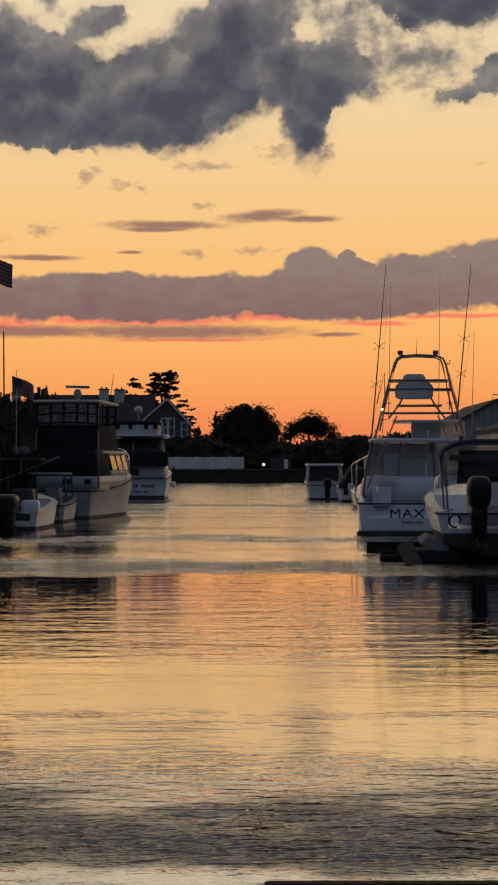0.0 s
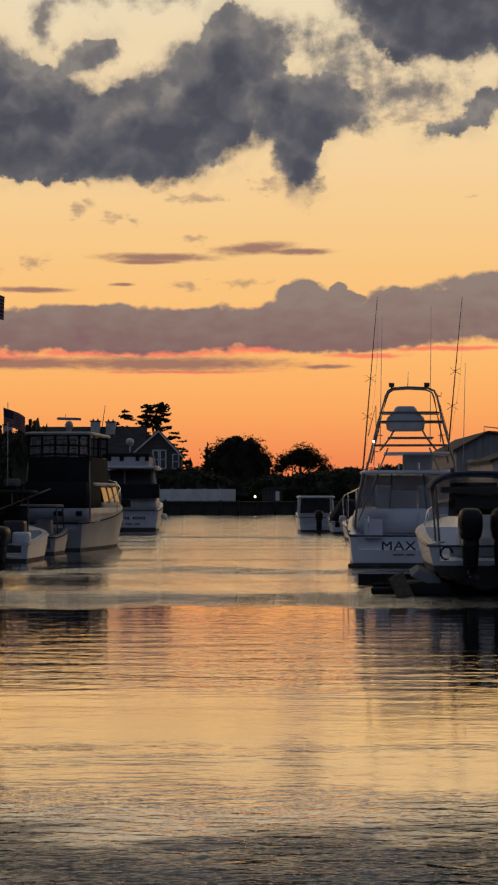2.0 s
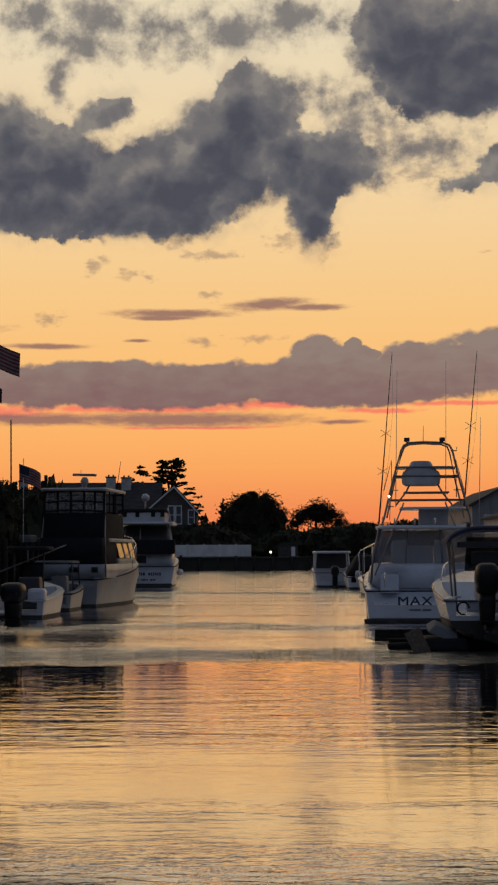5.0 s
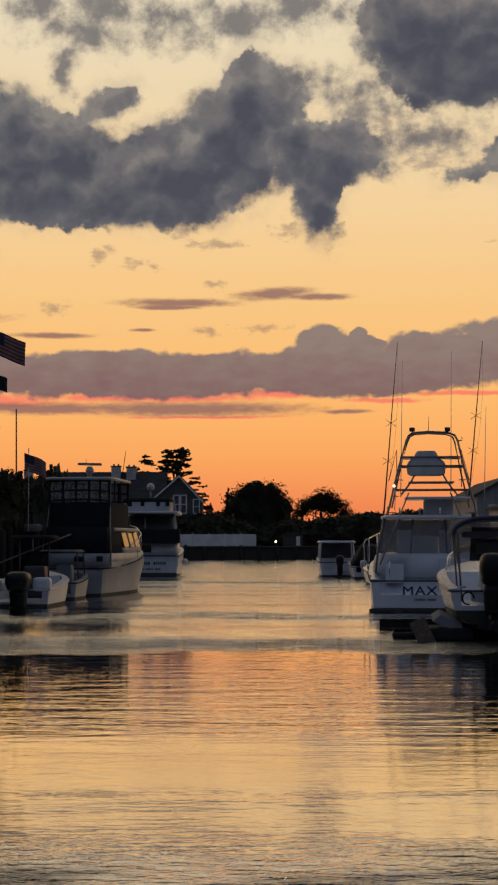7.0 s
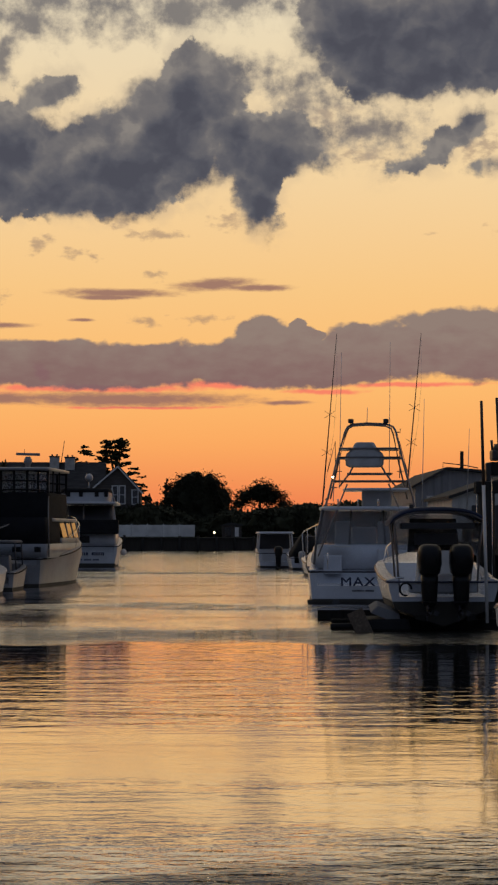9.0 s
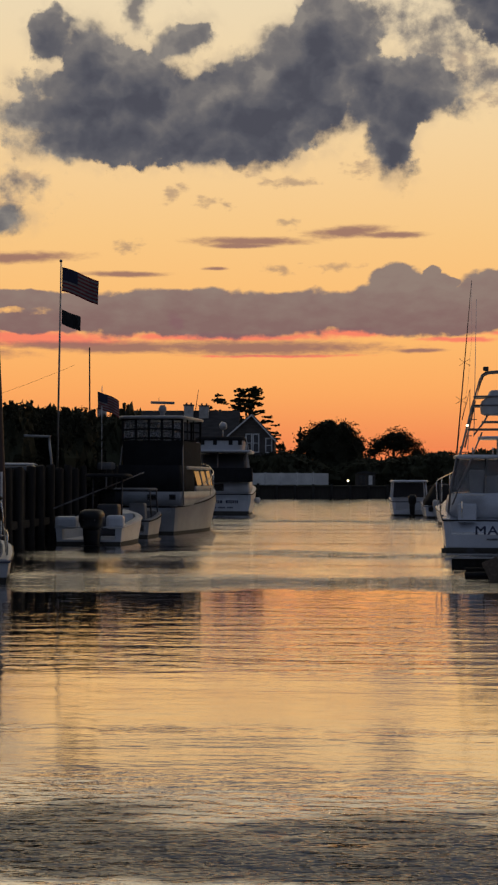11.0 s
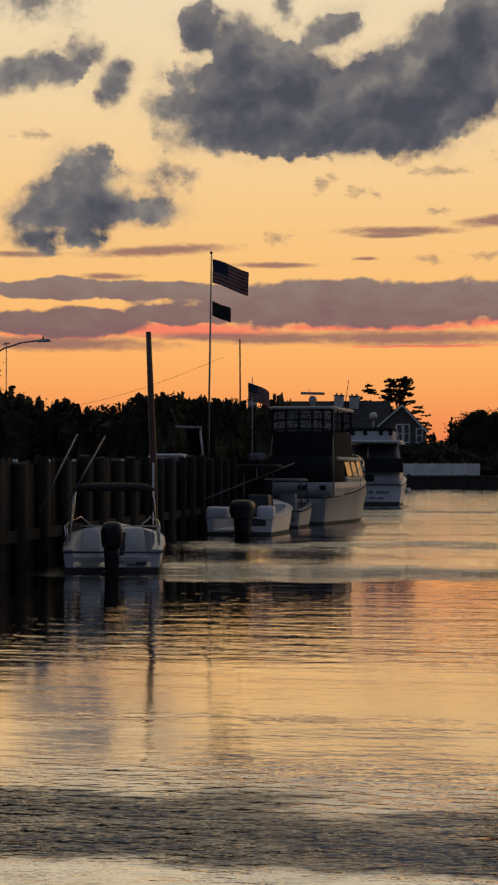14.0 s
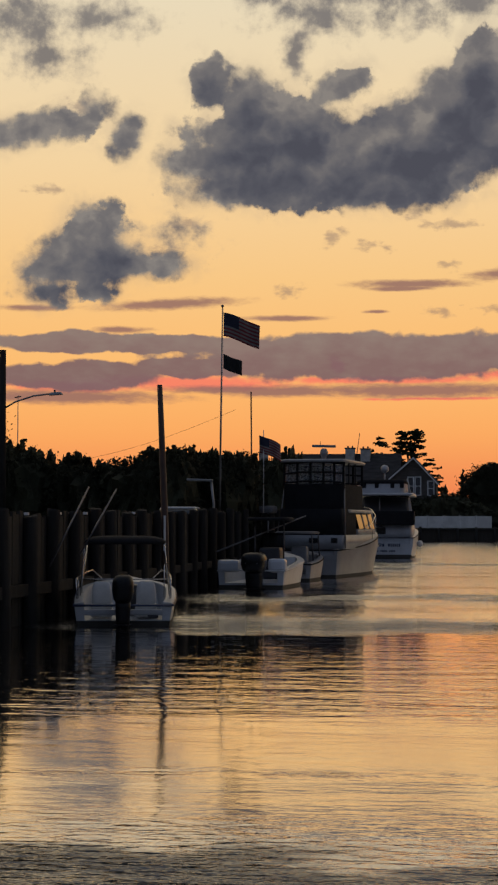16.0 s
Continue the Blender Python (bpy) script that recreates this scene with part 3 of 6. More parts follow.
def sheer_line(rings, side, index=4, out=0.012):
    return [(side * (abs(r[index][0]) + out), r[index][1], r[index][2]) for r in rings]


def hull(parent, rings, mat, stripe=None, boot=True, low=0.06):
    bm = bmesh.new()
    loft(bm, rings)
    bm.normal_update()
    for f in bm.faces:
        if f.calc_center_median().z < low and f.normal.z < 0.3:
            f.material_index = 1
    h = part("hull", bm, [mat, BOTTOM if boot else mat], parent)
    bev = h.modifiers.new("soft", "BEVEL")
    bev.width, bev.segments, bev.limit_method = 0.012, 2, "ANGLE"
    r0 = rings[0]

    def side_at(r, z):
        """Half width of a ring at height z, between chine and topside."""
        (xa, _, za), (xb, _, zb) = r[2], r[3]
        k = min(max((z - za) / max(zb - za, 0.01), 0.0), 1.0)
        return xa + (xb - xa) * k

    top = max(0.13, r0[2][2] + low * 0.5)
    bm = bmesh.new()
    w = side_at(r0, top)
    sheet(bm, [(x, -0.014, z) for x, y, z in (r0[0], r0[1], r0[2], (w, 0, top), (-w, 0, top), r0[-2], r0[-1])], 0.012)
    part("bottom_paint", bm, BOTTOM, h)
    for s in (1, -1):
        bm = bmesh.new()
        rows = [r for r in rings if r[2][2] < top - 0.01]
        ends = [[bm.verts.new((s * (r[2][0] + 0.008), r[2][1], r[2][2])), bm.verts.new((s * (side_at(r, top) + 0.008), r[2][1], top))] for r in rows]
        for a, c in zip(ends, ends[1:]):
            bm.faces.new((a[0], c[0], c[1], a[1]) if s > 0 else (a[0], a[1], c[1], c[0]))
        part("boot_stripe", bm, BOTTOM, h)
    for s in (1, -1):
        bm = bmesh.new()
        tube(bm, sheer_line(rings, s), 0.028, 6)
        part("rub_rail", bm, stripe or RUBBER, h)
    bm = bmesh.new()
    r = rings[0]
    tube(bm, [(-abs(r[4][0]), -0.012, r[4][2]), (abs(r[4][0]), -0.012, r[4][2])], 0.026, 6)
    part("rub_rail", bm, stripe or RUBBER, h)
    return h


def outboard(parent, x, top, bottom, w=0.46, y=-0.3, tilt=0.0, mat=None):
    """An outboard engine with cowling, mid section, bracket, lower unit and propeller."""
    mat = mat or COWL
    e = new("outboard_engine")
    e.parent = parent
    e.location, e.rotation_euler = (x, y, 0), (radians(tilt), 0, 0)
    tagged(e, "black outboard engine clamped to the transom")
    h = top - bottom
    bm = bmesh.new()
    rings = []
    for z, kx, ky, dy in ((0.50, 0.62, 0.55, 0.0), (0.55, 0.86, 0.8, -0.02), (0.70, 1.0, 1.0, -0.04), (0.86, 0.98, 1.0, -0.05), (0.95, 0.86, 0.9, -0.04), (0.99, 0.6, 0.66, -0.02), (1.0, 0.3, 0.35, 0.0)):
        rings.append([(px * w * kx, py * w * 1.35 * ky + dy, bottom + z * h) for px, py in rounded(1, 1, 0.3)])
    loft(bm, rings)
    c = part("cowling", bm, mat, e)
    bm = bmesh.new()
    box(bm, (0, -0.35 * w * 1.35 - 0.24 * w, bottom + 0.74 * h), (w * 0.5, 0.012, 0.05))
    part("badge", bm, ALU, c)
    bm = bmesh.new()
    rings = []
    for z, kx, ky in ((0.52, 0.72, 0.7), (0.4, 0.7, 0.66), (0.22, 0.66, 0.6), (0.08, 0.6, 0.55), (0.0, 0.4, 0.4)):
        rings.append([(px * w * kx, py * w * 1.2 * ky, bottom + z * h) for px, py in rounded(1, 1, 0.3, 3)])
    loft(bm, rings)
    part("mid_section", bm, mat, e)
    bm = bmesh.new()
    box(bm, (0, 0.3, bottom + 0.45 * h), (w * 0.55, 0.3, 0.26 * h), 0.02)
    part("clamp_bracket", bm, DARKTRIM, e)
    bm = bmesh.new()
    box(bm, (0, -0.05, bottom + 0.1 * h), (w * 0.75, w * 1.2, 0.02), 0.006)
    part("cavitation_plate", bm, mat, e)
    bm = bmesh.new()
    tube(bm, [(0, 0.12, bottom - 0.1), (0, -0.3, bottom - 0.1)], 0.06, 10, 0.03)
    for a in (0, 120, 240):
        d = Vector((math.cos(radians(a)), 0, math.sin(radians(a)))) * 0.13
        box(bm, Vector((0, -0.25, bottom - 0.1)) + d, (0.1, 0.015, 0.1), 0.004, (0, 25, a))
    part("propeller", bm, DARKTRIM, e)
    return e


def rail(parent, pts, posts, drop, r=0.014, mat=None, name="rail"):
    bm = bmesh.new()
    tube(bm, pts, r, 6)
    a = part(name, bm, mat or STEEL, parent)
    for p in posts:
        bm = bmesh.new()
        tube(bm, [p, (p[0], p[1], p[2] - drop)], r * 0.9, 6)
        part("stanchion", bm, mat or STEEL, a)
    return a


def outrigger(parent, base, tip, r=0.022):
    """A long tapered pole with wire spreaders and stays."""
    b, t = Vector(base), Vector(tip)
    bm = bmesh.new()
    tube(bm, [b.lerp(t, k / 6) for k in range(7)], r, 6, 0.008)
    o = part("outrigger", bm, DARKTRIM, parent, "long dark outrigger pole with wire spreaders")
    for k in (0.31, 0.53):
        p = b.lerp(t, k)
        bm = bmesh.new()
        for a in (35, 145):
            d = Vector((math.cos(radians(a)), 0.4, math.sin(radians(a)))) * 0.2
            tube(bm, [p - d, p + d], 0.007, 4)
        part("spreader", bm, DARKTRIM, o)
    bm = bmesh.new()
    out = Vector((0.10 if tip[0] > base[0] else 0.10, 0.1, 0.0))
    tube(bm, [b.lerp(t, 0.03), b.lerp(t, 0.42) + out * 1.6, b.lerp(t, 0.68) + out * 1.5, t], 0.004, 4)
    part("stay_wire", bm, STEEL, o)
    return o


def sport_fishing_boat():
    b = thing("sport_fishing_boat", pose(5.2, 52.7, 0, 0, 0, -4.5), "white sport fishing boat with tall tuna tower, moored stern out", "boat")
    R = hull_rings(11.2, 4.0, 1.02, 2.0, 0.7, cockpit=0.30, sole=0.55, wall=0.22, chine=0.95)
    h = hull(b, R, GEL, RUBBER)
    bm = bmesh.new()
    box(bm, (0, -0.02, 0.10), (3.5, 0.05, 0.10), 0.01)
    part("boot_stripe", bm, BOTTOM, h)
    bm = bmesh.new()
    tube(bm, [(-1.05, -0.2, 0.02), (-1.05, 0.1, 0.02)], 0.12, 12)
    part("exhaust_outlet", bm, DARKTRIM, h)
    # deckhouse: solid white lower part, clear curtains over it, hardtop
    bm = bmesh.new()
    rings = []
    for z, w, y0, y1 in ((1.0, 3.45, 3.2, 9.4), (1.4, 3.42, 3.25, 9.0), (1.68, 3.3, 3.3, 8.2), (1.76, 3.1, 3.4, 7.6)):
        rings.append([(px * w, (y0 + y1) / 2 + py * (y1 - y0), z) for px, py in rounded(1, 1, 0.12, 4)])
    loft(bm, rings)
    house = part("deckhouse", bm, GEL, b)
    bm = bmesh.new()
    box(bm, (0.8, 3.0, 1.25), (1.0, 0.55, 0.8), 0.05)
    part("bait_station", bm, GEL, b)
    bm = bmesh.new()
    box(bm, (-1.15, 3.0, 1.15), (0.6, 0.5, 0.6), 0.05)
    part("tackle_cabinet", bm, GEL, b)
    for s in (1, -1):
        bm = bmesh.new()
        sheet(bm, [(s * 1.58, 3.45, 1.74), (s * 1.5, 6.8, 1.74), (s * 1.32, 6.2, 2.82), (s * 1.38, 3.7, 2.82)])
        part("side_curtain", bm, VINYLGLASS, house)
        for yy, x0, x1 in ((3.45, 1.56, 1.38), (5.0, 1.51, 1.35), (6.6, 1.46, 1.31)):
            bm = bmesh.new()
            tube(bm, [(s * x0, yy, 1.74), (s * x1, yy - 0.1, 2.84)], 0.03, 6)
            part("curtain_frame", bm, ALU, house)
    bm = bmesh.new()
    sheet(bm, [(-1.5, 6.8, 1.74), (1.5, 6.8, 1.74), (1.32, 6.1, 2.82), (-1.32, 6.1, 2.82)])
    part("windscreen", bm, GLASS, house)
    bm = bmesh.new()
    sheet(bm, [(-1.58, 3.42, 1.74), (1.58, 3.42, 1.74), (1.38, 3.6, 2.82), (-1.38, 3.6, 2.82)])
    part("aft_curtain", bm, VINYLGLASS, house)
    for x in (-0.5, 0.45):
        bm = bmesh.new()
        tube(bm, [(x * 1.15, 3.4, 1.74), (x, 3.6, 2.84)], 0.025, 6)
        part("curtain_frame", bm, ALU, house)
    bm = bmesh.new()
    box(bm, (-0.1, 5.2, 2.0), (0.8, 0.5, 0.6), 0.08)
    part("helm_console", bm, GEL, house)
    for x in (-0.75, 0.55):
        bm = bmesh.new()
        box(bm, (x, 4.5, 2.1), (0.5, 0.18, 0.75), 0.07)
        part("helm_seat", bm, CUSHION, house)
    bm = bmesh.new()
    loft(bm, [[(px * 2.94 * k, 4.8 + py * 3.4 * k, z) for px, py in rounded(1, 1, 0.16)] for z, k in ((2.80, 0.97), (2.83, 1.0), (2.88, 1.0), (2.92, 0.93))])
    part("hardtop", bm, GEL, house)
    bm = bmesh.new()
    box(bm, (0.28, 4.4, 3.16), (0.9, 0.8, 0.56), 0.1)
    part("helm_pod", bm, COVER, house, "covered pod on the hardtop")
    bm = bmesh.new()
    loft(bm, [[(0.25 + px * 2.0 * k, 4.3 + py * 2.0 * k, z) for px, py in rounded(1, 1, 0.2)] for z, k in ((3.40, 0.97), (3.43, 1.0), (3.48, 0.98))])
    part("upper_platform", bm, GEL, house)
    # tuna tower
    tower = new("tuna_tower")
    tower.parent = b
    tagged(tower, "bent aluminium tube tower")
    yb, yt = 3.4, 4.6
    arch = [(-1.62, yb - 0.4, 1.15), (-1.52, yb, 2.2), (-1.2, yb + 0.3, 3.2), (-0.92, yb + 0.7, 4.4), (-0.68, yt - 0.2, 5.25), (-0.6, yt, 5.42), (-0.45, yt, 5.5), (0, yt, 5.53), (0.6, yt, 5.5), (0.8, yt, 5.42), (0.88, yt - 0.2, 5.25), (1.06, yb + 0.7, 4.4), (1.36, yb + 0.3, 3.2), (1.52, yb, 2.2), (1.62, yb - 0.4, 1.15)]
    bm = bmesh.new()
    tube(bm, arch, 0.034, 8)
    part("tower_arch", bm, ALU, tower)
    arch2 = [(x * 0.95, 2 * yt - y + 0.9, z) for x, y, z in arch[2:-2]]
    bm = bmesh.new()
    tube(bm, arch2, 0.026, 8)
    part("tower_arch", bm, ALU, tower)
    for z, w, r in ((4.45, 0.92, 0.03), (4.72, 0.84, 0.025), (3.95, 0.62, 0.025), (3.72, 1.05, 0.025)):
        for yy in (yt - 0.4, yt + 0.7):
            bm = bmesh.new()
            tube(bm, [(-w, yy, z), (w + 0.15, yy, z)], r, 6)
            part("cross_bar", bm, ALU, tower)
    for s in (1, -1):
        bm = bmesh.new()
        tube(bm, [(s * 0.42, yt - 0.3, 4.2), (s * 0.55, yt - 0.4, 3.95), (s * 0.85, yt - 0.5, 3.55)], 0.028, 6)
        part("brace", bm, ALU, tower)
        bm = bmesh.new()
        tube(bm, [(s * 0.62, yb - 0.1, 3.6), (s * 1.5, yb - 0.6, 1.4)], 0.024, 6)
        part("brace", bm, ALU, tower)
    bm = bmesh.new()
    rings = [[(-0.08 + px * w, yt + py * 0.8, z) for px, py in rounded(1, 1, 0.2)] for z, w in ((4.16, 0.95), (4.22, 1.14), (4.45, 1.2), (4.58, 1.1), (4.7, 0.8), (4.88, 0.62), (4.92, 0.5))]
    loft(bm, rings)
    part("control_station", bm, COVER, tower, "tower control station under a pale cover")
    bm = bmesh.new()
    box(bm, (0, yt, 4.73), (1.75, 0.9, 0.05), 0.015)
    part("tower_shade", bm, ALU, tower)
    for x in (-0.5, 0.58):
        bm = bmesh.new()
        box(bm, (x, yt - 0.05, 5.60), (0.17, 0.14, 0.13), 0.025)
        tube(bm, [(x, yt, 5.5), (x, yt, 5.56)], 0.02, 6)
        part("spreader_light", bm, DARKTRIM, tower)
    bm = bmesh.new()
    tube(bm, [(0.84, yt, 5.25), (1.02, yt, 5.25), (1.02, yt, 5.36)], 0.02, 6)
    part("horn_bracket", bm, DARKTRIM, tower)
    bm = bmesh.new()
    bmesh.ops.create_uvsphere(bm, u_segments=10, v_segments=6, radius=0.035, matrix=Matrix.Translation((-1.06, yb + 0.35, 3.82)))
    part("lit_lamp", bm, BULB, tower, "small lit lamp on the tower leg")
    for x0, x1, z0, z1 in ((-0.86, -0.78, 3.5, 7.8), (0.68, 0.73, 3.6, 8.1), (0.0, 0.02, 5.5, 6.05), (-1.05, -0.98, 3.1, 4.3)):
        bm = bmesh.new()
        tube(bm, [(x0, 4.9, z0), ((x0 + x1) / 2, 4.9, (z0 + z1) / 2), (x1, 4.9, z1)], 0.014, 5, 0.006)
        part("antenna", bm, PVC, b)
    outrigger(b, (-1.38, 4.3, 2.95), (-0.93, 4.1, 8.3), 0.026)
    outrigger(b, (1.2, 4.3, 3.4), (1.65, 4.1, 8.3), 0.026)
    for s in (-1, 1):
        bm = bmesh.new()
        tube(bm, [(s * 1.22, 4.2, 4.0), (s * 0.98, 4.2, 4.95), (s * 0.98, 4.2, 3.8)], 0.016, 5)
        part("outrigger_bracket", bm, ALU, b)
    rail(b, [(-2.12, 4.4, 1.35), (-2.16, 4.35, 2.1), (-2.1, 4.5, 2.22), (-1.95, 5.4, 2.3), (-1.6, 8.0, 2.5)], [(-2.0, 5.5, 2.28), (-1.75, 7.0, 2.42)], 0.8, 0.022)
    rail(b, [(2.0, 5.2, 2.2), (1.9, 6.5, 2.4), (1.5, 8.5, 2.6)], [(1.95, 5.3, 2.2), (1.8, 7.0, 2.44)], 0.8, 0.022)
    bm = bmesh.new()
    tube(bm, [(-1.3, 0.5, 1.05), (-1.3, 0.5, 1.55)], 0.02, 6)
    part("rod_holder", bm, STEEL, b)
    for x, z in ((-1.75, 1.12), (1.7, 1.12)):
        bm = bmesh.new()
        box(bm, (x, 0.25, z), (0.07, 0.26, 0.05), 0.015)
        tube(bm, [(x, 0.3, z - 0.05), (x, 0.3, z + 0.02)], 0.03, 6)
        part("cleat", bm, STEEL, b)
    for x in (-0.9, -0.3, 0.3):
        bm = bmesh.new()
        tube(bm, [(x, 3.3, 2.78), (x, 3.05, 3.12)], 0.025, 6)
        part("rocket_launcher", bm, STEEL, b)
    bm = bmesh.new()
    box(bm, (-0.95, 2.95, 1.72), (0.75, 0.4, 0.05), 0.015)
    part("bait_tray", bm, PVC, b)
    for s in (-1, 1):
        for z in (3.0, 3.5, 4.0):
            bm = bmesh.new()
            x = s * (1.42 - (z - 2.4) * 0.27) + (0.1 if s > 0 else 0)
            tube(bm, [(x, yb + 0.2, z), (x - s * 0.2, yb + 0.35, z)], 0.014, 5)
            part("ladder_rung", bm, ALU, tower)
    # name on the transom
    cu = bpy.data.curves.new("boat_name", "FONT")
    cu.body, cu.size, cu.extrude, cu.offset = "MAX", 0.39, 0.004, 0.0
    cu.space_character = 1.12
    cu.bevel_depth = 0.006
    t = new("boat_name", cu)
    me = bpy.data.meshes.new_from_object(t.evaluated_get(bpy.context.evaluated_depsgraph_get()))
    bpy.data.objects.remove(t)
    t = new("boat_name", me)
    me.materials.append(INK)
    t.parent = b
    t.matrix_local = Matrix.Translation((-0.92, -0.03, 0.55)) @ pose(0, 0, 0, 90) @ Matrix.Diagonal((1.2, 0.95, 1, 1))
    tagged(t, "dark navy block lettering")
    bars(b, "home_port_lettering", -0.55, 0.1, 0.4, 0.06, -0.026, DARKTRIM, 4, 3)
    # the house and tower stand some metres forward of the transom and are a little wider and taller than it
    for ob in b.children_recursive:
        if ob.type == "MESH" and not ob.name.startswith(("hull", "rub", "boot", "exh", "boat", "home", "rod", "bait", "tackle", "rail", "stanchion")):
            for v in ob.data.vertices:
                v.co = (v.co.x * 1.08, v.co.y, v.co.z if v.co.z < 1.3 else 1.3 + (v.co.z - 1.3) * 1.065)
    return b


def bench(parent, x, y, z, w, h, d=0.16, name="seat_back"):
    bm = bmesh.new()
    loft(bm, [[(x + px * w * k, y + py * d * k, z + q * h) for px, py in rounded(1, 1, 0.3)] for q, k in ((0, 0.9), (0.1, 1.0), (0.6, 1.0), (0.85, 0.9), (0.97, 0.7), (1.0, 0.5))])
    return part(name, bm, CUSHION, parent)


def lift_boat():
    b = thing("center_console_boat", pose(5.36, 38.0, 0.30, 0, 0, -3.5), "white fishing boat with twin black outboards, raised on a lift", "boat")
    R = hull_rings(8.2, 2.6, 0.78, 1.35, 0.2, cockpit=0.6, sole=0.4, wall=0.22, flare=0.1, chine_low=0.14)
    R = [[(x, y, z + (0.05 if j else 0)) for j, (x, y, z) in enumerate(r)] for r in R]
    hull(b, R, GEL, GEL_BLUE, low=0.32)
    outboard(b, -0.33, 1.62, 0.22, 0.52, -0.35)
    outboard(b, 0.36, 1.62, 0.22, 0.52, -0.35)
    bm = bmesh.new()
    box(bm, (0, 0.16, 0.66), (1.5, 0.3, 0.24), 0.04)
    part("motor_well", bm, GEL, b)
    bm = bmesh.new()
    box(bm, (0.05, 2.6, 0.95), (1.0, 0.9, 1.0), 0.08, taper=0.86)
    con = part("console", bm, GEL, b)
    bm = bmesh.new()
    sheet(bm, [(-0.62, 2.95, 1.4), (0.62, 2.95, 1.4), (0.55, 3.1, 2.2), (-0.55, 3.1, 2.2)])
    part("windscreen", bm, SMOKED, con)
    bm = bmesh.new()
    box(bm, (0.0, 2.15, 1.72), (1.0, 0.05, 0.28), 0.02)
    part("instrument_panel", bm, DARKTRIM, con)
    bench(b, 0.05, 1.6, 0.9, 1.05, 0.55, name="leaning_post")
    top = new("t_top")
    top.parent = b
    tagged(top, "navy canvas top on a bent pipe frame")
    bm = bmesh.new()
    rows = []
    for j in range(17):
        u = -1 + j / 8
        drop = 0.30 * abs(u) ** 4 + 0.03 * u * u
        x = 1.16 * (u if abs(u) < 0.9 else math.copysign(0.9 + (abs(u) - 0.9) * 0.6, u))
        rows.append([(x, 1.15, 2.36 - drop), (x, 1.18, 2.43 - drop), (x, 2.3, 2.47 - drop), (x, 3.4, 2.43 - drop), (x, 3.45, 2.36 - drop), (x, 2.3, 2.39 - drop)])
    loft(bm, rows)
    part("canopy", bm, CANVAS_NAVY, top)
    for y in (1.2, 2.3, 3.4):
        bm = bmesh.new()
        tube(bm, [(1.12 * u, y, 2.34 - 0.30 * abs(u) ** 4) for u in (-1, -0.9, -0.7, -0.4, 0, 0.4, 0.7, 0.9, 1)], 0.022, 6)
        part("canopy_bow", bm, ALU, top)
    bm = bmesh.new()
    sheet(bm, [(-0.95, 3.2, 1.45), (0.95, 3.2, 1.45), (1.0, 3.3, 2.3), (-1.0, 3.3, 2.3)])
    part("front_curtain", bm, VINYLGLASS, top, "clear vinyl front curtain")
    for s in (1, -1):
        for y0, y1 in ((1.5, 1.25), (3.2, 3.3)):
            bm = bmesh.new()
            tube(bm, [(s * 0.88, y0, 0.5), (s * 0.95, y0, 1.5), (s * 1.02, y1, 2.18)], 0.026, 6)
            part("frame_leg", bm, ALU, top)
        bm = bmesh.new()
        tube(bm, [(s * 1.03, 1.2, 2.14), (s * 1.03, 3.4, 2.14)], 0.024, 6)
        part("frame_rail", bm, ALU, top)
        bm = bmesh.new()
        sheet(bm, [(s * 0.9, 1.5, 1.35), (s * 0.9, 3.1, 1.35), (s * 0.98, 3.1, 2.12), (s * 0.98, 1.5, 2.12)])
        part("side_curtain", bm, SMOKED, top)
    bm = bmesh.new()
    box(bm, (0.0, 1.7, 2.02), (1.7, 0.5, 0.14), 0.03)
    part("electronics_box", bm, DARKTRIM, top)
    for x, l in ((-0.3, 2.6), (0.75, 1.9)):
        bm = bmesh.new()
        tube(bm, [(x, 2.4, 2.4), (x + 0.06, 2.3, 2.4 + l)], 0.012, 5, 0.005)
        part("antenna", bm, PVC, b)
    bm = bmesh.new()
    box(bm, (-0.62, 1.2, 2.46), (0.1, 0.1, 0.1), 0.02)
    part("stern_light", bm, DARKTRIM, top)
    for s in (1, -1):
        rail(b, [(s * 1.1, 4.6, 1.15), (s * 1.0, 5.4, 1.5), (s * 0.7, 7.0, 1.7), (s * 0.1, 8.0, 1.85)], [(s * 0.95, 5.6, 1.52), (s * 0.65, 7.1, 1.7)], 0.45)
    bm = bmesh.new()
    for k in range(9):
        a = k / 8 * math.pi * 1.6
        p = (-0.83 + 0.13 * math.cos(a), -0.06, 0.62 + 0.14 * math.sin(a))
        if k:
            tube(bm, [q, p], 0.022, 6)
        q = p
    part("coiled_hose", bm, RUBBER, b)
    for s in (-1, 1):
        bm = bmesh.new()
        box(bm, (s * 0.95, 0.3, 0.86), (0.2, 0.06, 0.05), 0.015)
        part("cleat", bm, STEEL, b)
    return b


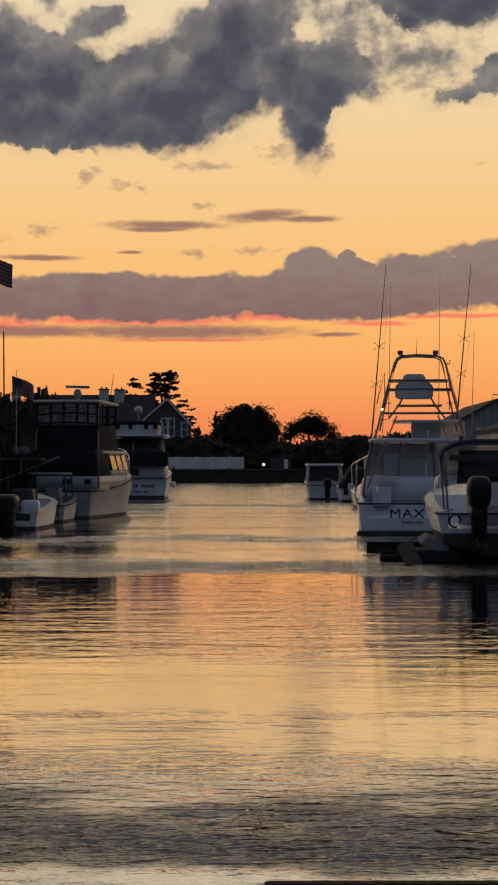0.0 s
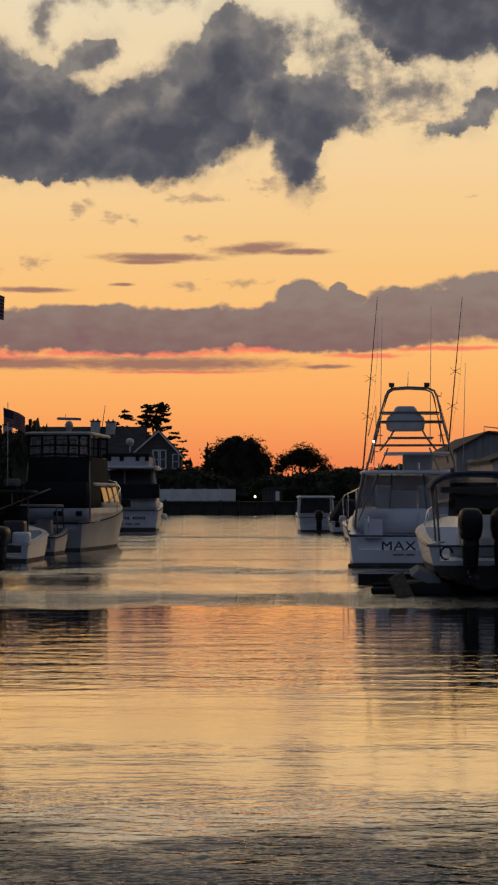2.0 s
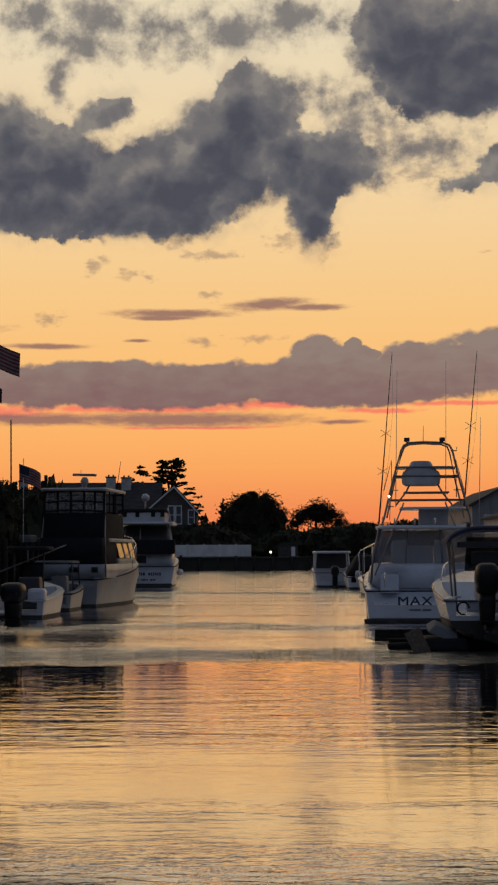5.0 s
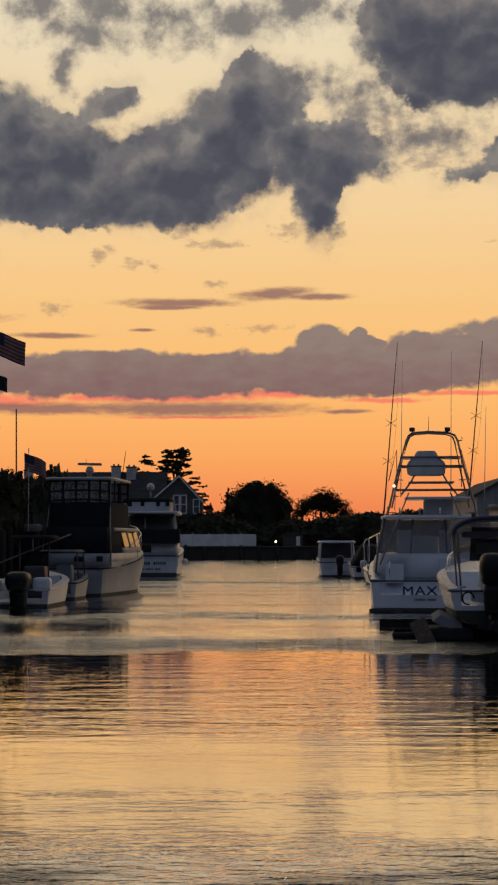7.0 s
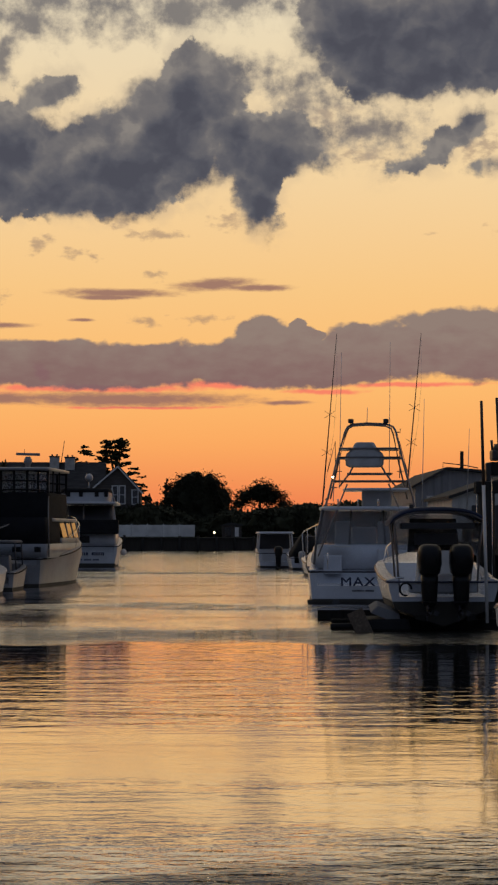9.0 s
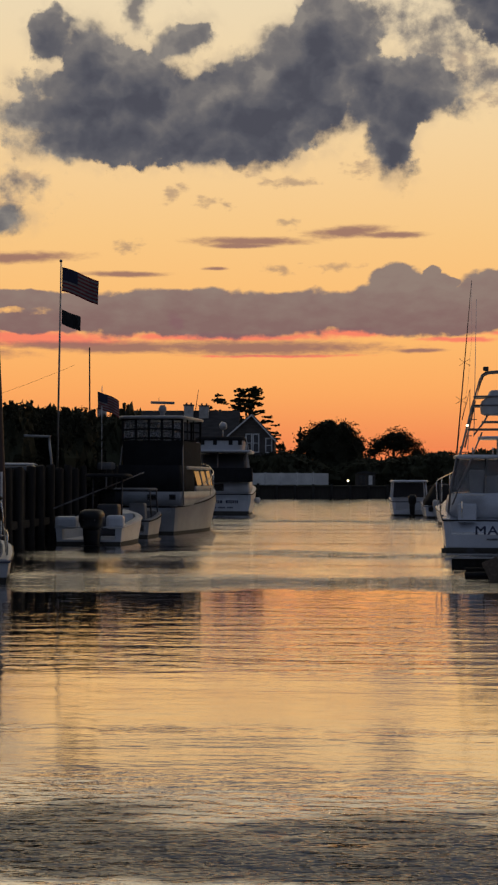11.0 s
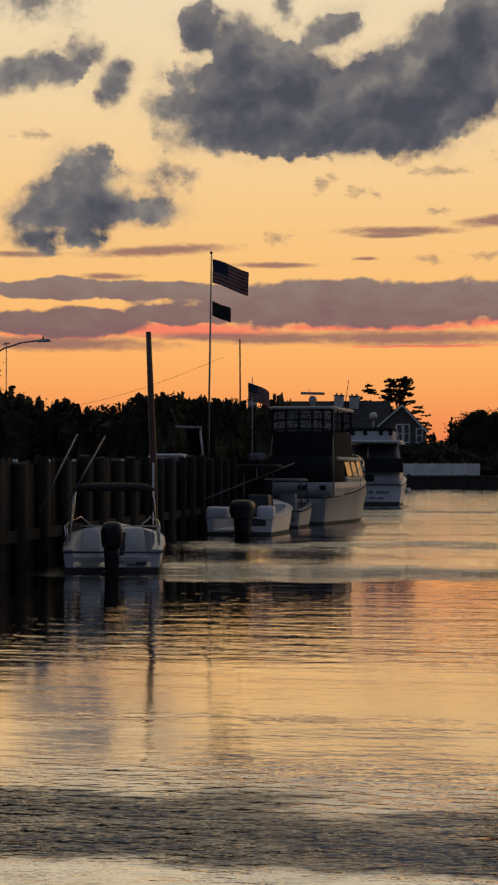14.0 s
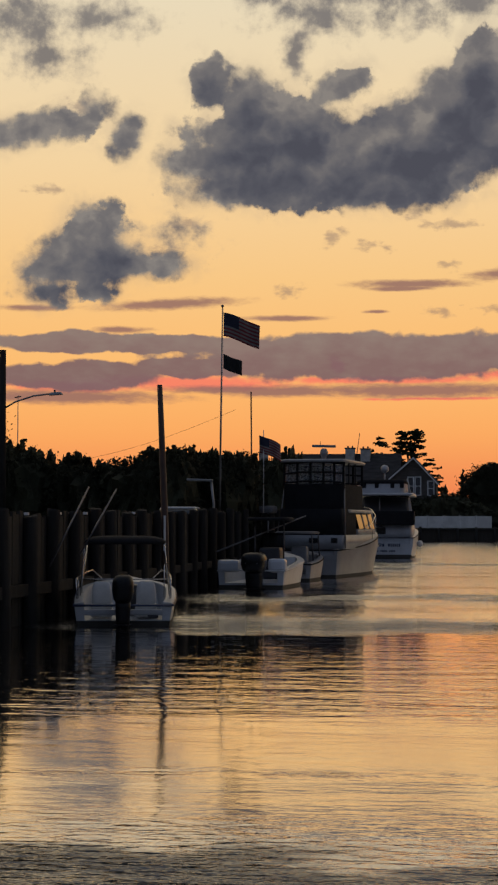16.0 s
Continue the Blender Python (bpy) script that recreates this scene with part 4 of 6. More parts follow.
def boat_lift():
    """Cantilever lift: two piles, top beams with drive motors, cradle beams, bunks and guide poles."""
    l = thing("boat_lift", pose(5.4, 38.0, 0), "timber and steel boat lift holding a fishing boat", "boat lift")
    for y in (0.6, 5.2):
        bm = bmesh.new()
        tube(bm, [(1.8, y, -1.2), (1.78, y, 1.5), (1.79, y, 3.62 if y < 2 else 3.2)], 0.23, 12, 0.21)
        part("timber_post", bm, PILE, l)
        bm = bmesh.new()
        box(bm, (2.1 if y < 2 else 2.5, y, 3.6 if y < 2 else 3.3), (2.0, 0.3, 0.3), 0.02)
        bmb = part("top_beam", bm, PILE, l)
        for x, h in ((1.28, 0.55), (1.66, 0.6)) if y < 2 else ():
            bm = bmesh.new()
            box(bm, (x, y, 3.9), (0.30, 0.42, 0.24), 0.05)
            tube(bm, [(x, y - 0.1, 4.0), (x, y - 0.1, 4.15)], 0.12, 10, 0.09)
            tube(bm, [(x - 0.11, y, 4.0), (x - 0.13, y, 4.24)], 0.03, 6)
            tube(bm, [(x + 0.11, y, 4.0), (x + 0.13, y, 4.24)], 0.03, 6)
            part("drive_motor", bm, DARKTRIM, bmb)
        bm = bmesh.new()
        tube(bm, [(1.15 if y < 2 else 1.55, y, 3.4), (1.15 if y < 2 else 1.55, y, 0.25)], 0.012, 5)
        part("cable", bm, STEEL, l)
        bm = bmesh.new()
        for z in (0.02, 0.22):
            box(bm, (-0.35, y + 0.1, z), (4.2, 0.16, 0.03))
        box(bm, (-0.35, y + 0.1, 0.12), (4.2, 0.03, 0.2))
        part("cradle_beam", bm, PILE, l)
    bm = bmesh.new()
    box(bm, (1.05, 0.5, 3.52), (0.12, 0.16, 0.42), 0.03)
    part("hanging_lamp", bm, DARKTRIM, l)
    bm = bmesh.new()
    tube(bm, [(1.85, 0.6, 3.5), (1.85, 0.62, 4.45)], 0.05, 6)
    part("post", bm, RIGWOOD, l)
    for x in (-0.55, 0.55):
        bm = bmesh.new()
        box(bm, (x, 3.0, 0.30), (0.2, 6.4, 0.12), 0.02, (0, -14 if x > 0 else 14, 0))
        part("bunk", bm, PILE, l)
    bm = bmesh.new()
    box(bm, (-1.35, 0.8, 0.14), (1.2, 1.8, 0.26), 0.06, taper=0.9)
    part("float", bm, RUBBER, l, "black float beside the cradle")
    bm = bmesh.new()
    box(bm, (-1.25, 0.5, 0.42), (0.75, 1.0, 0.2), 0.04, (8, 22, 0), 0.7)
    part("bow_chock", bm, COVER_DIM, l, "slanting dull grey chock")
    bm = bmesh.new()
    box(bm, (-1.9, -0.35, 0.18), (0.36, 0.06, 0.62), 0.012, (-6, -24, 0))
    part("guide_board", bm, TEAK, l, "loose pale board hanging at a slant")
    bm = bmesh.new()
    tube(bm, [(-2.55, -0.3, 0.12), (-1.9, -0.25, 0.14)], 0.07, 8)
    part("bumper_end", bm, RUBBER, l)
    for x0, x1, zt in ((0.86, 0.76, 5.05), (1.30, 1.10, 5.12)):
        bm = bmesh.new()
        tube(bm, [(x0, -0.4, 0.2), (x0 + (x1 - x0) * 0.62, -0.4, 3.2)], 0.037, 8)
        gp = part("guide_pole", bm, PVC, l)
        bm = bmesh.new()
        tube(bm, [(x0 + (x1 - x0) * 0.62, -0.4, 3.2), (x1, -0.4, zt)], 0.036, 8, 0.032)
        part("pole_top", bm, RIGWOOD, gp)
    return l


def side_moored_boat():
    b = thing("bow_rider_boat", pose(8.5, 32.9, 0, 0, 0, 150), "white boat with its bow and steel rail over the channel", "boat")
    R = hull_rings(7.05, 2.3, 0.8, 1.08, 0.3, cockpit=0.6, sole=0.3, wall=0.2, bow_full=0.62)
    hull(b, R, GEL, GEL_BLUE)
    rail(b, [(0.75, 4.6, 1.35), (0.6, 5.6, 1.5), (0.3, 6.6, 1.55), (0.0, 6.95, 1.52), (-0.3, 6.6, 1.55), (-0.6, 5.6, 1.5), (-0.75, 4.6, 1.35)], [(0.6, 5.6, 1.5), (0.28, 6.65, 1.55), (-0.28, 6.65, 1.55), (-0.6, 5.6, 1.5)], 0.5, 0.02)
    bm = bmesh.new()
    box(bm, (0, 6.3, 1.1), (0.4, 0.5, 0.05), 0.015)
    part("anchor_hatch", bm, GEL_OLD, b)
    bm = bmesh.new()
    box(bm, (-0.32, 5.9, 1.12), (0.1, 0.3, 0.06), 0.015)
    part("cleat", bm, STEEL, b)
    bm = bmesh.new()
    sheet(bm, [(-0.8, 3.6, 1.1), (0.8, 3.6, 1.1), (0.7, 3.2, 1.6), (-0.7, 3.2, 1.6)])
    part("windscreen", bm, SMOKED, b)
    return b


def whaler():
    b = thing("skiff", pose(-7.76, 35.6, 0, 0, 0, 11), "small white open skiff with black outboard and folded dark bimini", "boat")
    R = hull_rings(5.2, 2.2, 0.5, 0.9, 0.18, cockpit=0.8, sole=0.14, wall=0.2, bow_full=0.6, chine=0.93)
    hull(b, R, GEL_OLD, GEL_BLUE)
    outboard(b, 0.0, 1.1, -0.05, 0.45, -0.3)
    bm = bmesh.new()
    box(bm, (0, 0.14, 0.30), (1.7, 0.24, 0.12), 0.03)
    part("splash_well", bm, GEL_OLD, b)
    for x in (-0.47, 0.47):
        bm = bmesh.new()
        box(bm, (x, 0.75, 0.32), (0.46, 0.6, 0.3), 0.06)
        s = part("seat_base", bm, CUSHION, b)
        bench(s, x, 0.55, 0.44, 0.42, 0.5)
    for s in (-1, 1):
        rail(b, [(s * 0.98, 0.25, 0.58), (s * 1.0, 0.25, 0.98), (s * 1.0, 1.0, 1.0), (s * 0.98, 2.4, 1.04), (s * 0.8, 3.6, 1.1), (s * 0.6, 4.2, 0.9)], [(s * 1.0, 1.2, 1.0), (s * 0.98, 2.4, 1.04)], 0.45, 0.018)
    bm = bmesh.new()
    tube(bm, [(-0.98, 0.5, 0.98), (0.98, 0.5, 0.98)], 0.014, 6)
    part("cross_rail", bm, STEEL, b)
    bm = bmesh.new()
    box(bm, (0.3, 1.9, 0.5), (0.7, 0.5, 0.65), 0.08, taper=0.85)
    part("console", bm, DARKTRIM, b)
    top = new("bimini")
    top.parent = b
    tagged(top, "dark canvas bimini on a pipe frame")
    bm = bmesh.new()
    loft(bm, [[(px * 1.75 * k, 1.6 + py * 1.5 * k, z) for px, py in rounded(1, 1, 0.2)] for z, k in ((1.72, 0.98), (1.76, 1.02), (1.83, 0.95), (1.88, 0.75), (1.9, 0.5))])
    part("canopy", bm, CANVAS, top)
    for s in (-1, 1):
        for y in (0.95, 2.2):
            bm = bmesh.new()
            tube(bm, [(s * 0.97, 1.5, 0.6), (s * 0.86, y, 1.68)], 0.018, 6)
            part("bow_tube", bm, STEEL, top)
    for x0, z0, x1, z1 in ((-1.6, 1.25, -0.78, 2.96), (-0.95, 1.5, -0.18, 2.92)):
        bm = bmesh.new()
        tube(bm, [(x0, 0.9, z0), (x1, 1.2, z1)], 0.022, 6, 0.017)
        part("stowed_pole", bm, ALU, b, "long pale pole leaning over the side")
    bm = bmesh.new()
    tube(bm, [(0.85, 0.3, 0.6), (0.86, 0.3, 1.3)], 0.012, 5)
    part("stern_light_pole", bm, STEEL, b)
    bm = bmesh.new()
    box(bm, (0.62, -0.015, 0.22), (0.22, 0.01, 0.06), 0.002)
    part("registration_plate", bm, DARKTRIM, b)
    return b


def grey_skiff():
    b = thing("center_console_skiff", pose(-8.1, 57.0, 0, 0, 0, -2), "white center console skiff with a large black outboard", "boat")
    R = hull_rings(6.4, 2.4, 0.66, 1.15, 0.25, cockpit=0.75, sole=0.2, wall=0.22, bow_full=0.55, chine=0.95)
    hull(b, R, GEL_OLD, GEL_OLD)
    outboard(b, 0.2, 1.22, -0.1, 0.8, -0.5)
    bm = bmesh.new()
    box(bm, (-0.78, 0.24, 0.76), (0.74, 0.46, 0.42), 0.12)
    part("bait_well", bm, GEL, b)
    bm = bmesh.new()
    box(bm, (0.86, 0.24, 0.78), (0.6, 0.46, 0.46), 0.12)
    part("storage_box", bm, GEL, b)
    bm = bmesh.new()
    box(bm, (0.25, 2.6, 0.8), (0.85, 0.8, 1.1), 0.08, taper=0.85)
    part("console", bm, DARKTRIM, b)
    bm = bmesh.new()
    sheet(bm, [(-0.2, 2.9, 1.35), (0.7, 2.9, 1.35), (0.62, 3.0, 1.85), (-0.12, 3.0, 1.85)])
    part("windscreen", bm, SMOKED, b)
    for x in (-0.25, 0.75):
        bm = bmesh.new()
        tube(bm, [(x, 2.2, 0.4), (x, 2.3, 2.3)], 0.03, 6)
        part("t_top_leg", bm, DARKTRIM, b)
    bm = bmesh.new()
    loft(bm, [[(0.25 + px * 1.5 * k, 2.6 + py * 1.8 * k, z) for px, py in rounded(1, 1, 0.2)] for z, k in ((2.28, 0.97), (2.34, 1.0), (2.4, 0.9))])
    part("canopy", bm, CANVAS, b)
    bm = bmesh.new()
    tube(bm, [(-1.5, 1.6, 1.2), (1.35, 3.4, 2.45)], 0.03, 8, 0.022)
    part("slanting_boom", bm, COVER_DIM, b, "long pale boom slanting over the skiff")
    return b


def second_skiff():
    b = thing("open_skiff", pose(-7.75, 64.3, 0, 0, 0, -3), "white open skiff with a light pipe-frame top", "boat")
    R = hull_rings(4.3, 1.9, 0.7, 1.1, 0.2, cockpit=0.75, sole=0.2, wall=0.18, chine=0.93)
    hull(b, R, GEL_SHADED, RUBBER)
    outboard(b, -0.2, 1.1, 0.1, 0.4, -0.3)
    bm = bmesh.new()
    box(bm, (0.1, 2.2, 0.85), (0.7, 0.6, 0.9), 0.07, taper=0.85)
    part("console", bm, GEL_SHADED, b)
    for x in (-0.75, 0.75):
        for y in (1.4, 3.0):
            bm = bmesh.new()
            tube(bm, [(x, y, 0.7), (x * 0.9, y + 0.05, 1.8)], 0.03, 6)
            part("top_leg", bm, DARKTRIM, b)
    bm = bmesh.new()
    loft(bm, [[(px * 1.55 * k, 2.2 + py * 2.1 * k, z) for px, py in rounded(1, 1, 0.2)] for z, k in ((1.78, 0.97), (1.83, 1.0), (1.88, 0.9))])
    part("canopy", bm, COVER_DIM, b)
    bm = bmesh.new()
    sheet(bm, [(-0.5, 2.7, 1.1), (0.6, 2.7, 1.1), (0.5, 2.8, 1.6), (-0.4, 2.8, 1.6)])
    part("windscreen", bm, GLASS, b)
    return b


def waving_flag(parent, name, w, h, origin, mats, stripes, seed, droop=0.2, label=""):
    """A cloth with folds, hoist edge at origin; its faces take the colours of stripes and canton."""
    rnd = random.Random(seed)
    ph = rnd.uniform(0, 6)
    bm = bmesh.new()
    nx, ny = 26, 26
    g = {}
    for i in range(nx + 1):
        for j in range(ny + 1):
            u, v = i / nx, j / ny
            x = w * u * (1 - 0.06 * u)
            z = -h * v - droop * w * u ** 1.3 + 0.03 * math.sin(5 * u + ph)
            y = 0.11 * w * u * math.sin(7.5 * u + 1.4 * v + ph) + 0.03 * math.sin(11 * u - 3 * v + ph)
            g[i, j] = bm.verts.new((x, y, z))
    for i in range(nx):
        for j in range(ny):
            f = bm.faces.new((g[i, j], g[i + 1, j], g[i + 1, j + 1], g[i, j + 1]))
            f.smooth = True
            if stripes:
                k = int((j + 0.5) / ny * 13)
                f.material_index = 2 if (i < nx * 0.4 and k < 7) else k % 2
    ob = part(name, bm, mats, parent, label)
    ob.location = origin
    s = ob.modifiers.new("cloth", "SOLIDIFY")
    s.thickness = 0.006
    return ob


def trawler():
    b = thing("motor_yacht", pose(-7.5, 69.0, 0, 0, 0, -6.0), "white flybridge yacht with dark canvas enclosures and radar", "boat")
    R = hull_rings(12.0, 3.5, 1.16, 2.15, 0.6, cockpit=0.02, sole=0.9, wall=0.2, bow_full=0.5, chine=0.94, flare=0.2)
    R = [[(x * (0.82 + 0.18 * min(y / 5.0, 1)), y, z) for x, y, z in r] for r in R]
    hull(b, R, GEL_SHADED, RUBBER)
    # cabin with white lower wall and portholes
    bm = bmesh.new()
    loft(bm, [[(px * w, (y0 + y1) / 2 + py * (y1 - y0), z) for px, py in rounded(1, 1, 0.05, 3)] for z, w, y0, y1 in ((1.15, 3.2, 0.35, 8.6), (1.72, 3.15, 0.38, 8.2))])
    cab = part("trunk_cabin", bm, GEL_SHADED, b)
    for x in (0.18, 1.12):
        bm = bmesh.new()
        box(bm, (x, 0.35, 1.5), (0.42 if x < 1 else 0.3, 0.04, 0.22), 0.01)
        w = part("porthole_frame", bm, DARKTRIM, cab)
        bm = bmesh.new()
        box(bm, (x, 0.325, 1.5), (0.34 if x < 1 else 0.22, 0.02, 0.15), 0.005)
        part("pane", bm, PANEGLASS, w)
    # aft deck under dark canvas
    bm = bmesh.new()
    loft(bm, [[(px * w, 2.0 + py * 3.0, z) for px, py in rounded(1, 1, 0.05, 3)] for z, w in ((1.72, 3.0), (2.3, 2.95), (2.78, 2.86))])
    part("aft_enclosure", bm, CANVAS, b, "dark canvas aft deck enclosure")
    # saloon with side windows
    bm = bmesh.new()
    loft(bm, [[(px * w, 5.6 + py * 4.2, z) for px, py in rounded(1, 1, 0.04, 3)] for z, w in ((1.72, 3.15), (1.95, 3.1))])
    part("saloon_sill", bm, GEL_SHADED, cab)
    bm = bmesh.new()
    loft(bm, [[(px * w, 5.6 + py * 4.1, z) for px, py in rounded(1, 1, 0.04, 3)] for z, w in ((1.95, 2.55), (2.6, 2.3))])
    part("saloon_core", bm, DARKTRIM, cab)
    for s in (1, -1):
        for y0, y1 in ((3.7, 4.9), (5.0, 6.2), (6.3, 7.5)):
            bm = bmesh.new()
            sheet(bm, [(s * 1.56, y0, 1.96), (s * 1.56, y1, 1.96), (s * 1.38, y1, 2.6), (s * 1.38, y0, 2.6)], 0.02)
            part("side_window", bm, PANEGLASS, cab)
            bm = bmesh.new()
            tube(bm, [(s * 1.57, y1 + 0.05, 1.95), (s * 1.39, y1 + 0.05, 2.62)], 0.045, 4)
            part("mullion", bm, GEL_SHADED, cab)
    bm = bmesh.new()
    sheet(bm, [(-1.5, 7.7, 1.95), (1.5, 7.7, 1.95), (1.3, 7.2, 2.6), (-1.3, 7.2, 2.6)], 0.02)
    part("windscreen", bm, PANEGLASS, cab)
    bm = bmesh.new()
    loft(bm, [[(px * 3.1 * k, 4.6 + py * 5.6 * k, z) for px, py in rounded(1, 1, 0.06, 3)] for z, k in ((2.62, 0.97), (2.68, 1.0), (2.76, 0.98))])
    part("bridge_deck", bm, GEL_SHADED, b)
    # flybridge: dark weather cloth, clear curtains, hardtop
    bm = bmesh.new()
    loft(bm, [[(px * w, 3.2 + py * 4.2, z) for px, py in rounded(1, 1, 0.06, 3)] for z, w in ((2.76, 2.85), (3.3, 2.9), (3.78, 2.86))], ends=False)
    fly = part("flybridge", bm, CANVAS, b, "flybridge wrapped in dark weather cloth")
    for x in (-1.36, -0.75, -0.15, 0.45, 0.95, 1.38):
        for y in (1.15, 5.25):
            bm = bmesh.new()
            box(bm, (x, y, 4.24), (0.1, 0.05, 0.95), 0.01)
            part("curtain_post", bm, CANVAS, fly)
    for z in (3.85, 4.22, 4.64):
        for y in (1.14, 5.26):
            bm = bmesh.new()
            tube(bm, [(-1.4, y, z), (-0.7, y - 0.03, z + 0.05), (0, y - 0.04, z + 0.06), (0.7, y - 0.03, z + 0.05), (1.4, y, z)], 0.035 if z < 4.6 else 0.05, 5)
            part("curtain_bar", bm, CANVAS, fly)
    for x0, x1 in ((-1.31, -0.8), (-0.7, -0.2), (-0.1, 0.4), (0.5, 0.9), (1.0, 1.33)):
        bm = bmesh.new()
        sheet(bm, [(x0, 1.16, 3.8), (x1, 1.16, 3.8), (x1, 1.16, 4.64), (x0, 1.16, 4.64)])
        part("clear_curtain", bm, VINYLGLASS, fly)
    for s in (1, -1):
        for y in (2.2, 3.6):
            bm = bmesh.new()
            box(bm, (s * 1.4, y, 4.24), (0.05, 0.1, 0.95), 0.01)
            part("curtain_post", bm, CANVAS, fly)
    bm = bmesh.new()
    box(bm, (0.45, 2.2, 3.3), (0.6, 0.5, 1.1), 0.1)
    part("helm_chair", bm, DARKTRIM, fly)
    bm = bmesh.new()
    loft(bm, [[(px * 3.1 * k, 3.2 + py * 4.7 * k, z) for px, py in rounded(1, 1, 0.08, 4)] for z, k in ((4.68, 0.98), (4.72, 1.0), (4.78, 0.99), (4.81, 0.94))])
    part("hardtop", bm, GEL_SHADED, b)
    radar = new("radar")
    radar.parent = b
    tagged(radar, "white open-array radar on a pedestal")
    bm = bmesh.new()
    tube(bm, [(0.05, 3.0, 4.78), (0.05, 3.0, 5.05), (0.05, 3.0, 5.15), (0.05, 3.0, 5.32)], 0.11, 10, 0.12)
    bmesh.ops.create_uvsphere(bm, u_segments=14, v_segments=8, radius=0.19, matrix=Matrix.Translation((0.05, 3.0, 5.14)))
    part("pedestal", bm, GEL_SHADED, radar)
    bm = bmesh.new()
    box(bm, (0.05, 3.0, 5.42), (1.12, 0.12, 0.11), 0.03, (0, 1.5, 0))
    part("scanner_bar", bm, GEL_SHADED, radar)
    bm = bmesh.new()
    tube(bm, [(-0.12, 3.0, 5.4), (-0.12, 3.0, 5.62)], 0.012, 5)
    part("masthead_light", bm, DARKTRIM, radar)
    for s in (1, -1):
        bm = bmesh.new()
        tube(bm, [(s * 1.62, 0.4, 1.2), (s * 1.45, 1.0, 2.8), (s * 1.32, 1.6, 4.7)], 0.035, 6)
        part("arch_leg", bm, ALU, b)
        rail(b, [(s * 1.66, 4.6, 1.95), (s * 1.62, 6.5, 2.2), (s * 1.3, 9.0, 2.55), (s * 0.6, 11.4, 2.85), (s * 0.05, 12.2, 2.95)], [(s * 1.62, 6.5, 2.2), (s * 1.3, 9.0, 2.55), (s * 0.7, 11.2, 2.8)], 0.75, 0.02)
    bm = bmesh.new()
    box(bm, (0, 12.1, 2.2), (0.5, 1.2, 0.08), 0.02)
    part("bow_pulpit", bm, TEAK, b)
    bm = bmesh.new()
    tube(bm, [(-1.95, -0.3, 2.6), (-1.95, -0.3, 5.95)], 0.028, 6, 0.02)
    part("flagstaff", bm, PVC, b)
    bm = bmesh.new()
    box(bm, (-1.9, 0.3, 2.75), (0.7, 0.8, 0.3), 0.12)
    # a pale cover, its shade put into the grey
    part("covered_dinghy", bm, COVER_DIM, b, "covered tender hung at the stern quarter")
    bm = bmesh.new()
    tube(bm, [(-1.9, 0.3, 1.1), (-1.9, 0.3, 2.6)], 0.05, 6)
    part("davit", bm, ALU, b)
    waving_flag(b, "ensign", 0.95, 0.68, (-1.93, -0.3, 5.75), [FLAGRED, FLAGWHITE, FLAGBLUE], True, 5, 0.45, "small drooping striped ensign")
    # a slim boat: all of it a tenth narrower than its drawing
    for ob in b.children_recursive:
        if ob.type == "MESH" and not ob.name.startswith("ensign"):
            for v in ob.data.vertices:
                v.co.x *= 0.9
    return b


